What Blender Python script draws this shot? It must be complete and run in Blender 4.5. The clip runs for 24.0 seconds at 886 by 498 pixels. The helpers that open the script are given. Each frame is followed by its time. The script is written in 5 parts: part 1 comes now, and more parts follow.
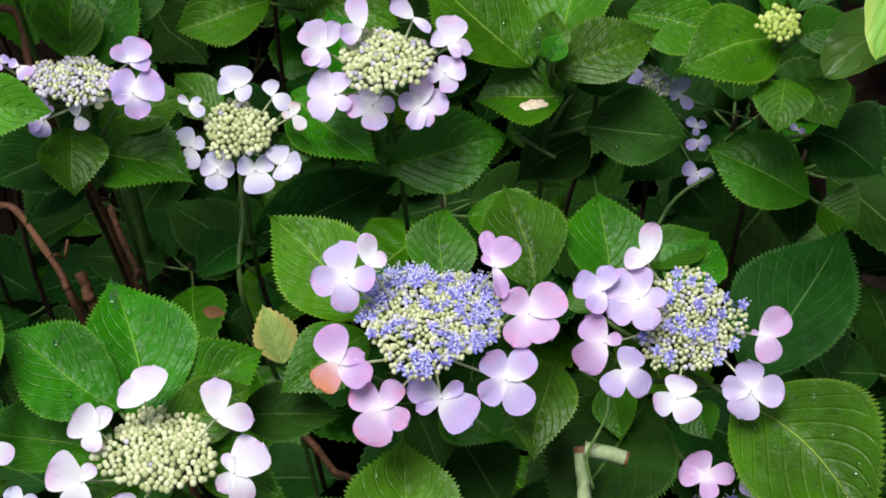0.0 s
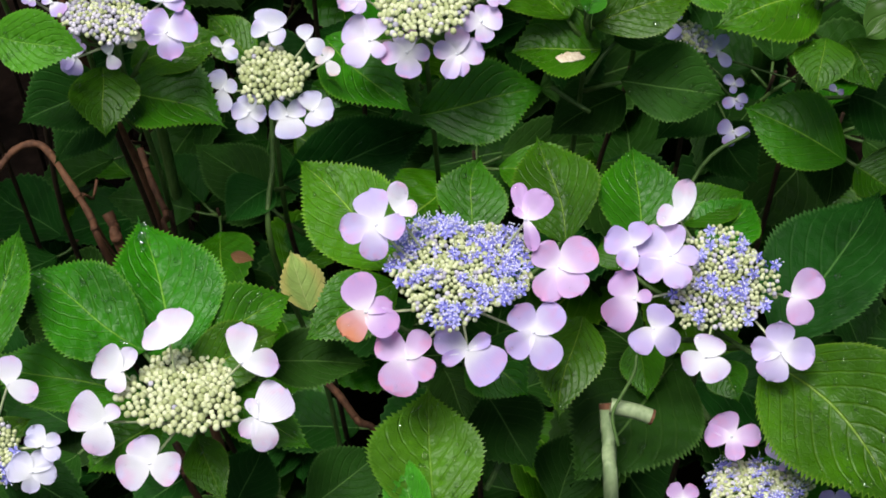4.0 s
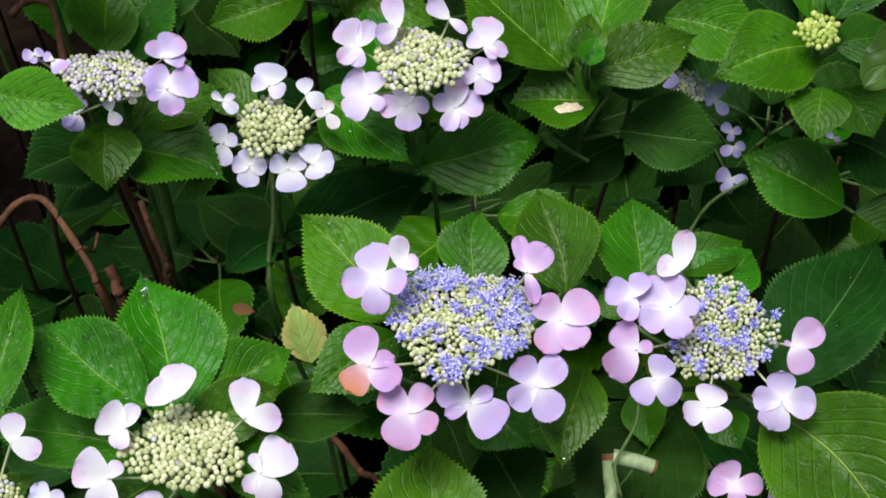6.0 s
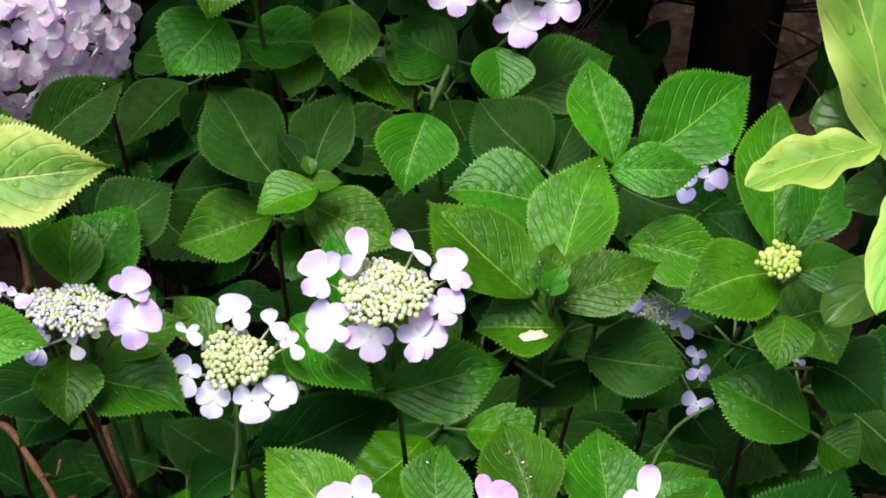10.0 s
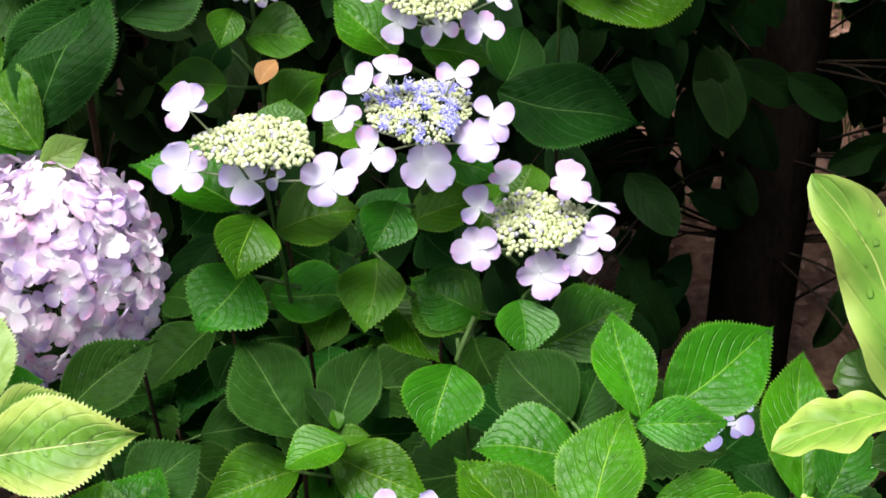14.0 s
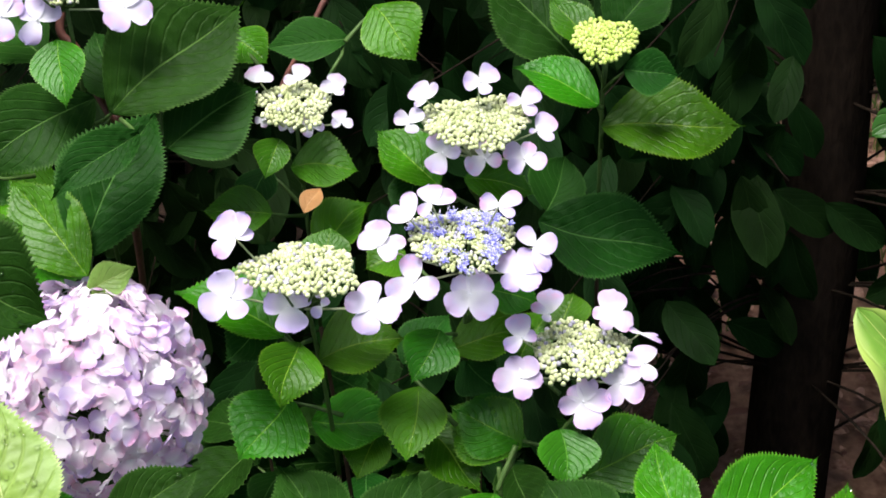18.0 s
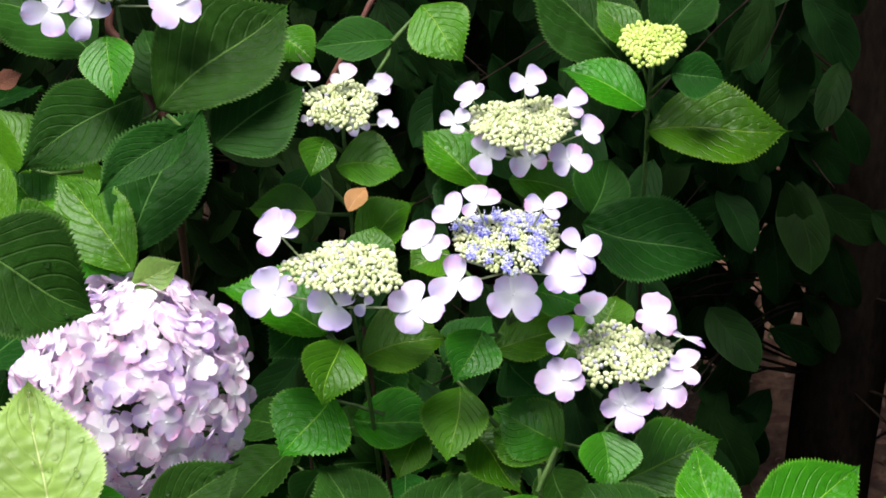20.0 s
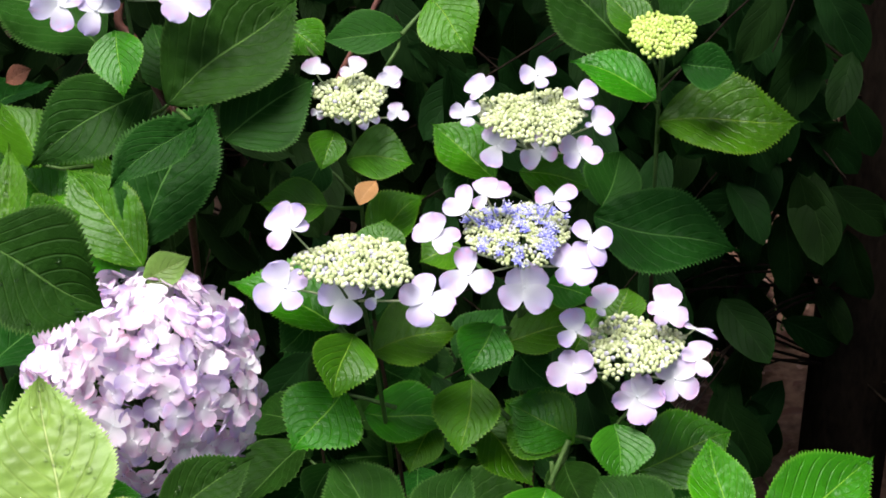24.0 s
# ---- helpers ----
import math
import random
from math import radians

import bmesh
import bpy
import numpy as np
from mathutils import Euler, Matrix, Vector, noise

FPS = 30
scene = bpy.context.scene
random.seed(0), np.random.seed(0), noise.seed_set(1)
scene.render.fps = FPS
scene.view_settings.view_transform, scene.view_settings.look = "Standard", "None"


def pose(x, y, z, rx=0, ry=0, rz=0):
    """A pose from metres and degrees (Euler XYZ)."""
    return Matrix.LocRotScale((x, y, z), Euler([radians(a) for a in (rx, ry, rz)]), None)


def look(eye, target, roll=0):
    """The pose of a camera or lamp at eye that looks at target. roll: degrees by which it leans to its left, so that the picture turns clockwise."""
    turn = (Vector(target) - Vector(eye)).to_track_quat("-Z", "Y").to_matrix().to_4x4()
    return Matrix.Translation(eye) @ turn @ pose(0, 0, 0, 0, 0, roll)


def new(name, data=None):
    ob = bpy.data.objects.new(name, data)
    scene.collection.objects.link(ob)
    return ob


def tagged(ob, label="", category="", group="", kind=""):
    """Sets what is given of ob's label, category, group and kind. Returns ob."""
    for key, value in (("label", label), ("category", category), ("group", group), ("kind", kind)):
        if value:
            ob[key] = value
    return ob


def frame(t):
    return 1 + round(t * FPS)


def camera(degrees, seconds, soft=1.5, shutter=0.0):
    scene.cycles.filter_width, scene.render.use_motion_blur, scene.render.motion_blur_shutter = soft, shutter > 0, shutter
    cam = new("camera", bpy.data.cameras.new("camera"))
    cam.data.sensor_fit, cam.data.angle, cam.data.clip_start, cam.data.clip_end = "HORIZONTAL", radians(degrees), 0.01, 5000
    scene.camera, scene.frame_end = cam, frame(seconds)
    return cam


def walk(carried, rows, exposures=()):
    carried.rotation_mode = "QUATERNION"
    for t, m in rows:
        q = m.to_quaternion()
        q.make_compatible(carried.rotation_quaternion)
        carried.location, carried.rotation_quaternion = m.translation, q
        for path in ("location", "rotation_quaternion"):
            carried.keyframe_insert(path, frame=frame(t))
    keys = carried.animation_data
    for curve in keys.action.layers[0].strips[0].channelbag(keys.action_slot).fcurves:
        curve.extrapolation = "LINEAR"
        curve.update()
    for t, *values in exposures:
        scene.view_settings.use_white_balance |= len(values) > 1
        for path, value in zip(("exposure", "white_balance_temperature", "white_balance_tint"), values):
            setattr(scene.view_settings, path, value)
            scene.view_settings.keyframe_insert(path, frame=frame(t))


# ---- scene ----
PATH = [
    (0, (0.0004, 0.0001, 1.5001), (-0.0590, 1.3874, 0.0606), -1.66),
    (0.5, (-0.0034, 0.0041, 1.4989), (-0.0832, 1.3721, 0.0422), -1.92),
    (1, (-0.0030, -0.0014, 1.4951), (-0.0919, 1.3693, 0.0414), -1.75),
    (1.5, (-0.0017, -0.0016, 1.4930), (-0.1059, 1.3596, 0.0315), -1.57),
    (2, (-0.0037, -0.0001, 1.4885), (-0.1017, 1.3544, 0.0203), -0.89),
    (2.5, (-0.0027, 0.0020, 1.4885), (-0.0975, 1.3488, 0.0130), -0.71),
    (4.5, (-0.0018, 0.0044, 1.4916), (-0.0904, 1.3546, 0.0188), -0.99),
    (5, (-0.0055, 0.0027, 1.4923), (-0.0864, 1.3639, 0.0292), -0.74),
    (5.5, (-0.0008, 0.0045, 1.4974), (-0.0851, 1.3771, 0.0453), -1.11),
    (6, (-0.0052, 0.0095, 1.5015), (-0.0915, 1.3876, 0.0547), -1.25),
    (6.5, (-0.0016, 0.0144, 1.5058), (-0.0881, 1.4049, 0.0709), -1.43),
    (7, (-0.0034, 0.0161, 1.5070), (-0.0843, 1.4221, 0.0869), -1.25),
    (7.5, (-0.0028, 0.0162, 1.5090), (-0.0804, 1.4360, 0.1025), -1.10),
    (8, (-0.0042, 0.0237, 1.5164), (-0.0761, 1.4592, 0.1257), -0.82),
    (8.5, (-0.0029, 0.0291, 1.5196), (-0.0705, 1.4875, 0.1527), -0.77),
    (9, (0.0010, 0.0320, 1.5241), (-0.0725, 1.5182, 0.1878), -0.81),
    (9.5, (0.0014, 0.0335, 1.5270), (-0.0753, 1.5287, 0.2009), -0.79),
    (10, (0.0023, 0.0390, 1.5315), (-0.0614, 1.5519, 0.2250), -0.56),
    (10.5, (0.0014, 0.0392, 1.5342), (-0.0477, 1.5850, 0.2661), -0.48),
    (11, (0.0030, 0.0412, 1.5364), (-0.0395, 1.6084, 0.2947), -0.65),
    (11.5, (0.0003, 0.0446, 1.5382), (-0.0446, 1.6329, 0.3236), -0.92),
    (13.5, (0.0014, 0.0495, 1.5626), (-0.0770, 1.6922, 0.4246), -1.78),
    (14, (0.0009, 0.0507, 1.5649), (-0.0926, 1.7105, 0.4531), -1.94),
    (14.5, (-0.0008, 0.0488, 1.5665), (-0.1036, 1.7201, 0.4728), -1.95),
    (15, (-0.0049, 0.0505, 1.5644), (-0.1040, 1.7446, 0.5061), -1.67),
    (15.5, (0.0013, 0.0503, 1.5707), (-0.1014, 1.7513, 0.5238), -1.38),
    (16, (-0.0035, 0.0494, 1.5700), (-0.0913, 1.7665, 0.5483), -1.11),
    (16.5, (-0.0025, 0.0479, 1.5715), (-0.0851, 1.7811, 0.5770), -1.06),
    (17, (-0.0059, 0.0473, 1.5709), (-0.0800, 1.7928, 0.5974), -1.06),
    (17.5, (-0.0071, 0.0471, 1.5714), (-0.0981, 1.7875, 0.5902), -1.34),
    (18, (-0.0080, 0.0462, 1.5732), (-0.1373, 1.7798, 0.5842), -2.09),
    (18.5, (-0.0106, 0.0436, 1.5723), (-0.1799, 1.7757, 0.5869), -2.33),
    (20.5, (-0.0104, 0.0435, 1.5702), (-0.1877, 1.7767, 0.5881), -1.96),
    (21, (-0.0087, 0.0429, 1.5724), (-0.1909, 1.7760, 0.5910), -2.05),
    (21.5, (-0.0124, 0.0423, 1.5716), (-0.1967, 1.7756, 0.5909), -2.15),
    (22, (-0.0096, 0.0416, 1.5706), (-0.2026, 1.7740, 0.5900), -2.32),
    (22.5, (-0.0087, 0.0459, 1.5747), (-0.2053, 1.7732, 0.5858), -2.39),
    (23, (-0.0086, 0.0431, 1.5736), (-0.2064, 1.7705, 0.5852), -2.47),
    (23.5, (-0.0108, 0.0443, 1.5705), (-0.2026, 1.7727, 0.5827), -2.42),
    (24, (-0.0099, 0.0456, 1.5685), (-0.2002, 1.7739, 0.5802), -2.54),
]
cam = camera(29.0, 24.0, 1.8)
walk(cam, [(t, look(eye, target, roll)) for t, eye, target, roll in PATH], [(0, 1.45), (7, 1.45), (9, 1.70), (11, 2.14), (14, 2.19), (18, 2.22), (24, 2.14)])

# ---- light: a bright overcast sky, softly brighter from above and in front ----
world = bpy.data.worlds.new("overcast_sky")
scene.world = world
world.use_nodes = True
wn, wl = world.node_tree.nodes, world.node_tree.links
sky = wn.new("ShaderNodeTexSky")
sky.sky_type, sky.sun_disc = "NISHITA", False
sky.sun_elevation, sky.sun_rotation = radians(77), radians(225)
sky.air_density, sky.dust_density, sky.ozone_density = 1.0, 4.0, 0.6
wl.new(sky.outputs[0], wn["Background"].inputs[0])
wn["Background"].inputs[1].default_value = 0.036
sun = new("sun", bpy.data.lights.new("sun", "SUN"))
sun.data.energy, sun.data.angle, sun.data.color = 1.7, radians(30), (1.0, 0.985, 0.96)
sun.matrix_world = look((-0.55, 0.35, 4.0), (0, 0.9, 0.7))


# ---- materials ----
def shader(name):
    m = bpy.data.materials.new(name)
    m.use_nodes = True
    nt = m.node_tree
    return m, nt, nt.nodes["Principled BSDF"], nt.nodes["Material Output"]


def node(nt, kind, **values):
    n = nt.nodes.new(kind)
    for key, value in values.items():
        n.inputs[key].default_value = value
    return n


def calc(nt, op, a, b=None, c=None):
    n = nt.nodes.new("ShaderNodeMath")
    n.operation = op
    for i, v in enumerate((a, b, c)):
        if v is None:
            continue
        if isinstance(v, (int, float)):
            n.inputs[i].default_value = v
        else:
            nt.links.new(v, n.inputs[i])
    return n.outputs[0]


def smooth(nt, x, lo, hi):
    n = nt.nodes.new("ShaderNodeMapRange")
    n.interpolation_type = "SMOOTHSTEP"
    nt.links.new(x, n.inputs["Value"])
    n.inputs["From Min"].default_value, n.inputs["From Max"].default_value = lo, hi
    return n.outputs[0]


def blend(nt, fac, a, b, mode="MIX"):
    n = nt.nodes.new("ShaderNodeMix")
    n.data_type, n.blend_type = "RGBA", mode
    for sock, v in ((n.inputs[0], fac), (n.inputs[6], a), (n.inputs[7], b)):
        if isinstance(v, (int, float)):
            sock.default_value = v
        elif isinstance(v, tuple):
            sock.default_value = (*v, 1)
        else:
            nt.links.new(v, sock)
    return n.outputs[2]


def leaf_material(name, base, pale, edge=None, veins=8.0, rough=0.37, through_light=0.21, blotch=0.3, sheen=0.19):
    m, nt, bsdf, out = shader(name)
    uv = node(nt, "ShaderNodeUVMap").outputs[0]
    sep = node(nt, "ShaderNodeSeparateXYZ")
    nt.links.new(uv, sep.inputs[0])
    au = calc(nt, "ABSOLUTE", calc(nt, "MULTIPLY_ADD", sep.outputs[0], 2.0, -1.0))
    v = sep.outputs[1]
    geo = node(nt, "ShaderNodeTexCoord").outputs["Object"]
    fine = node(nt, "ShaderNodeTexNoise", Scale=260.0, Detail=4.0)
    broad = node(nt, "ShaderNodeTexNoise", Scale=28.0, Detail=5.0)
    cells = node(nt, "ShaderNodeTexVoronoi", Scale=230.0)
    cells.feature = "DISTANCE_TO_EDGE"
    for n in (fine, broad, cells):
        nt.links.new(geo, n.inputs["Vector"])
    # side veins run outwards and forwards from the midrib
    bowed = calc(nt, "POWER", au, 1.15)
    phase = calc(nt, "MULTIPLY", calc(nt, "MULTIPLY_ADD", bowed, -0.42, v), veins)
    sway = node(nt, "ShaderNodeTexNoise", Scale=22.0, Detail=0.0)
    nt.links.new(geo, sway.inputs["Vector"])
    wob = calc(nt, "ADD", calc(nt, "MULTIPLY_ADD", sway.outputs[0], 0.24, 0.38), phase)
    off = calc(nt, "ABSOLUTE", calc(nt, "SUBTRACT", calc(nt, "FRACT", wob), 0.5))
    side = calc(nt, "SUBTRACT", 1.0, smooth(nt, off, 0.0, 0.13))
    side = calc(nt, "MULTIPLY", side, calc(nt, "SUBTRACT", 1.0, smooth(nt, au, 0.75, 1.0)))
    mid = calc(nt, "SUBTRACT", 1.0, smooth(nt, au, 0.008, 0.030))
    vein = calc(nt, "MAXIMUM", calc(nt, "MULTIPLY", side, 0.11), calc(nt, "MULTIPLY", mid, 0.8))
    rnd = node(nt, "ShaderNodeObjectInfo").outputs["Random"]
    deep = tuple(c * 0.62 for c in base)
    col = blend(nt, smooth(nt, broad.outputs[0], 0.32, 0.7), deep, base)
    net = calc(nt, "SUBTRACT", 1.0, smooth(nt, cells.outputs["Distance"], 0.0, 0.16))
    col = blend(nt, calc(nt, "MULTIPLY", net, blotch * 0.5), col, deep)
    if edge:
        rim = calc(nt, "MULTIPLY", smooth(nt, calc(nt, "MULTIPLY_ADD", broad.outputs[0], 0.3, au), 0.55, 1.1), 0.85)
        col = blend(nt, rim, col, edge)
    col = blend(nt, vein, col, pale)
    col = blend(nt, calc(nt, "MULTIPLY", smooth(nt, au, 0.93, 1.0), 0.4), col, pale)
    hsv = node(nt, "ShaderNodeHueSaturation")
    nt.links.new(col, hsv.inputs["Color"])
    nt.links.new(calc(nt, "MULTIPLY_ADD", rnd, 0.032, 0.484), hsv.inputs["Hue"])
    nt.links.new(calc(nt, "MULTIPLY_ADD", calc(nt, "FRACT", calc(nt, "MULTIPLY", rnd, 7.3)), 0.55, 0.72), hsv.inputs["Value"])
    nt.links.new(hsv.outputs[0], bsdf.inputs["Base Color"])
    nt.links.new(calc(nt, "MULTIPLY_ADD", fine.outputs[0], 0.12, rough - 0.06), bsdf.inputs["Roughness"])
    bsdf.inputs["Specular IOR Level"].default_value = sheen
    height = calc(nt, "ADD", calc(nt, "MULTIPLY", net, -0.36 * blotch), calc(nt, "MULTIPLY", calc(nt, "MAXIMUM", calc(nt, "MULTIPLY", side, 0.6), mid), -0.9))
    pucker = node(nt, "ShaderNodeTexNoise", Scale=70.0, Detail=1.0)
    nt.links.new(geo, pucker.inputs["Vector"])
    height = calc(nt, "MULTIPLY_ADD", pucker.outputs[0], 0.9, height)
    bump = node(nt, "ShaderNodeBump", Strength=0.62, Distance=0.0016)
    nt.links.new(height, bump.inputs["Height"])
    nt.links.new(bump.outputs[0], bsdf.inputs["Normal"])
    glow = node(nt, "ShaderNodeBsdfTranslucent")
    nt.links.new(blend(nt, 1.0, hsv.outputs[0], (1.5, 1.6, 0.7), "MULTIPLY"), glow.inputs[0])
    mix = node(nt, "ShaderNodeMixShader")
    mix.inputs[0].default_value = through_light
    nt.links.new(bsdf.outputs[0], mix.inputs[1])
    nt.links.new(glow.outputs[0], mix.inputs[2])
    nt.links.new(mix.outputs[0], out.inputs[0])
    return m


def petal_material(name, rim, heart, rough=0.55, spread=(0.12, 1.0), flushed=0.75):
    """Sepals: pale at the heart, tinted towards the rim; uv.x runs outwards, uv.y across the sepal."""
    m, nt, bsdf, out = shader(name)
    sep = node(nt, "ShaderNodeSeparateXYZ")
    nt.links.new(node(nt, "ShaderNodeUVMap").outputs[0], sep.inputs[0])
    geo = node(nt, "ShaderNodeTexCoord").outputs["Object"]
    broad = node(nt, "ShaderNodeTexNoise", Scale=70.0, Detail=4.0)
    fine = node(nt, "ShaderNodeTexNoise", Scale=420.0, Detail=3.0)
    for n in (broad, fine):
        nt.links.new(geo, n.inputs["Vector"])
    rnd = node(nt, "ShaderNodeObjectInfo").outputs["Random"]
    reach = calc(nt, "ADD", sep.outputs[0], calc(nt, "MULTIPLY_ADD", broad.outputs[0], 0.5, -0.25))
    rays = node(nt, "ShaderNodeTexWave", Scale=5.0, Distortion=1.5, Detail=2.0)
    nt.links.new(calc(nt, "MULTIPLY", sep.outputs[1], 1.0), rays.inputs["Vector"])
    tint = blend(nt, calc(nt, "MULTIPLY", rnd, 0.35), rim, heart)
    col = blend(nt, smooth(nt, reach, *spread), heart, tint)
    col = blend(nt, calc(nt, "MULTIPLY", rays.outputs["Fac"], 0.13), col, tuple(c * 0.8 for c in rim))
    patches = node(nt, "ShaderNodeTexNoise", Scale=85.0, Detail=3.0)
    nt.links.new(geo, patches.inputs["Vector"])
    flush = calc(nt, "MULTIPLY", smooth(nt, patches.outputs[0], 0.44, 0.62), smooth(nt, sep.outputs[0], 0.3, 1.0))
    flush = calc(nt, "MULTIPLY", flush, calc(nt, "MULTIPLY_ADD", calc(nt, "FRACT", calc(nt, "MULTIPLY", rnd, 5.7)), 0.9, 0.1))
    col = blend(nt, calc(nt, "MULTIPLY", flush, flushed), col, (min(0.88, rim[0] * 1.42), rim[1] * 0.88, rim[2] * 0.80))
    pale_heart = calc(nt, "SUBTRACT", 1.0, smooth(nt, sep.outputs[0], 0.06, 0.42))
    col = blend(nt, calc(nt, "MULTIPLY", pale_heart, 0.75), col, tuple(0.35 * c + 0.63 for c in heart))
    nt.links.new(col, bsdf.inputs["Base Color"])
    bsdf.inputs["Roughness"].default_value = rough
    bsdf.inputs["Specular IOR Level"].default_value = 0.3
    bump = node(nt, "ShaderNodeBump", Strength=0.12, Distance=0.0005)
    nt.links.new(fine.outputs[0], bump.inputs["Height"])
    nt.links.new(bump.outputs[0], bsdf.inputs["Normal"])
    glow = node(nt, "ShaderNodeBsdfTranslucent")
    nt.links.new(col, glow.inputs[0])
    mix = node(nt, "ShaderNodeMixShader")
    mix.inputs[0].default_value = 0.42
    nt.links.new(bsdf.outputs[0], mix.inputs[1])
    nt.links.new(glow.outputs[0], mix.inputs[2])
    nt.links.new(mix.outputs[0], out.inputs[0])
    return m


def grain_material(name, dark, light, scale, rough=0.7, bump_by=0.003, stretch=(1, 1, 1), islands=0.0, sheen=0.25):
    m, nt, bsdf, out = shader(name)
    at = node(nt, "ShaderNodeMapping")
    at.inputs["Scale"].default_value = stretch
    nt.links.new(node(nt, "ShaderNodeTexCoord").outputs["Object"], at.inputs[0])
    a = node(nt, "ShaderNodeTexNoise", Scale=scale, Detail=6.0)
    b = node(nt, "ShaderNodeTexNoise", Scale=scale * 6, Detail=4.0)
    for n in (a, b):
        nt.links.new(at.outputs[0], n.inputs["Vector"])
    fac = calc(nt, "MULTIPLY_ADD", b.outputs[0], 0.5, calc(nt, "MULTIPLY", a.outputs[0], 0.7))
    if islands:
        one = node(nt, "ShaderNodeNewGeometry").outputs["Random Per Island"]
        own = node(nt, "ShaderNodeObjectInfo").outputs["Random"]
        fac = calc(nt, "ADD", fac, calc(nt, "MULTIPLY_ADD", calc(nt, "FRACT", calc(nt, "ADD", one, own)), islands, -islands / 2))
    nt.links.new(blend(nt, smooth(nt, fac, 0.35, 0.85), dark, light), bsdf.inputs["Base Color"])
    bsdf.inputs["Roughness"].default_value = rough
    bsdf.inputs["Specular IOR Level"].default_value = sheen
    bump = node(nt, "ShaderNodeBump", Strength=0.7, Distance=bump_by)
    nt.links.new(fac, bump.inputs["Height"])
    nt.links.new(bump.outputs[0], bsdf.inputs["Normal"])
    return m


LEAF = {
    "green": leaf_material("hydrangea_leaf_green", (0.036, 0.165, 0.002), (0.17, 0.34, 0.03)),
    # blue-green leaves, and the shade-darkened tone for leaves deep in the hedge
    "blue": leaf_material("hydrangea_leaf_blue_green_and_shaded", (0.015, 0.064, 0.007), (0.09, 0.20, 0.045), rough=0.48, sheen=0.05),
    "young": leaf_material("hydrangea_leaf_young", (0.058, 0.225, 0.007), (0.14, 0.33, 0.035), through_light=0.3),
    "pale": leaf_material("hydrangea_leaf_pale", (0.23, 0.36, 0.07), (0.48, 0.57, 0.22), (0.22, 0.36, 0.07), 6.0, 0.36, 0.3, 0.1),
    "yellow": leaf_material("hydrangea_leaf_yellowing", (0.11, 0.28, 0.03), (0.54, 0.64, 0.28), (0.34, 0.44, 0.10), 6.0, 0.38, 0.3, 0.1),
    "lime": leaf_material("leathery_leaf_lime", (0.17, 0.37, 0.045), (0.50, 0.58, 0.18), (0.34, 0.46, 0.10), 4.0, 0.42, 0.28, 0.03),
    "leather": leaf_material("leathery_leaf_green", (0.06, 0.17, 0.025), (0.13, 0.27, 0.05), None, 4.0, 0.3, 0.2, 0.03),
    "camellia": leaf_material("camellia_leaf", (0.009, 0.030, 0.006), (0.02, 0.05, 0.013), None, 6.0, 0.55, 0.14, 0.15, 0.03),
    "old": leaf_material("faded_leaf", (0.26, 0.40, 0.10), (0.40, 0.48, 0.18), (0.38, 0.34, 0.1), 5.0, 0.6, 0.3, 0.3),
    "dead": leaf_material("dead_leaf", (0.16, 0.065, 0.03), (0.24, 0.12, 0.06), None, 5.0, 0.7, 0.1, 0.3),
    "orange": leaf_material("orange_leaf", (0.72, 0.42, 0.14), (0.8, 0.55, 0.25), None, 5.0, 0.6, 0.3, 0.2),
}
# "dark" leaves use the blue-green copy: their shade is put into the colour
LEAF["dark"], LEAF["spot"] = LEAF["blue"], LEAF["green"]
PETAL = {
    "lilac": petal_material("sepal_lilac", (0.54, 0.42, 0.85), (0.88, 0.84, 0.95), spread=(0.0, 0.7)),
    "pink": petal_material("sepal_pink", (0.58, 0.35, 0.71), (0.84, 0.68, 0.90), spread=(0.0, 0.7)),
    "white": petal_material("sepal_white", (0.60, 0.47, 0.80), (0.90, 0.89, 0.95), spread=(0.3, 1.15), flushed=0.5),
    "blue": petal_material("sepal_pale_blue", (0.58, 0.56, 0.88), (0.91, 0.91, 0.96), flushed=0.3),
    "deep": petal_material("sepal_violet", (0.40, 0.36, 0.80), (0.62, 0.58, 0.88)),
    "pale": petal_material("sepal_pale_pink", (0.58, 0.46, 0.85), (0.90, 0.86, 0.95), spread=(0.1, 0.95)),
    "pinkpale": petal_material("sepal_rose", (0.60, 0.42, 0.79), (0.92, 0.86, 0.94)),
    "worn": petal_material("sepal_browned", (0.50, 0.20, 0.07), (0.90, 0.87, 0.93), spread=(0.82, 1.2)),
    "orange": petal_material("sepal_orange_brown", (0.62, 0.22, 0.06), (0.72, 0.36, 0.42), spread=(0.2, 0.9)),
    "cream": petal_material("sepal_cream", (0.80, 0.78, 0.50), (0.88, 0.87, 0.68)),
    "mop_white": petal_material("sepal_mophead_white", (0.91, 0.79, 0.90), (0.96, 0.92, 0.95)),
    "mop_lilac": petal_material("sepal_mophead_lilac", (0.57, 0.43, 0.76), (0.89, 0.81, 0.92)),
    "mop": petal_material("sepal_mophead", (0.77, 0.54, 0.75), (0.95, 0.88, 0.93)),
}
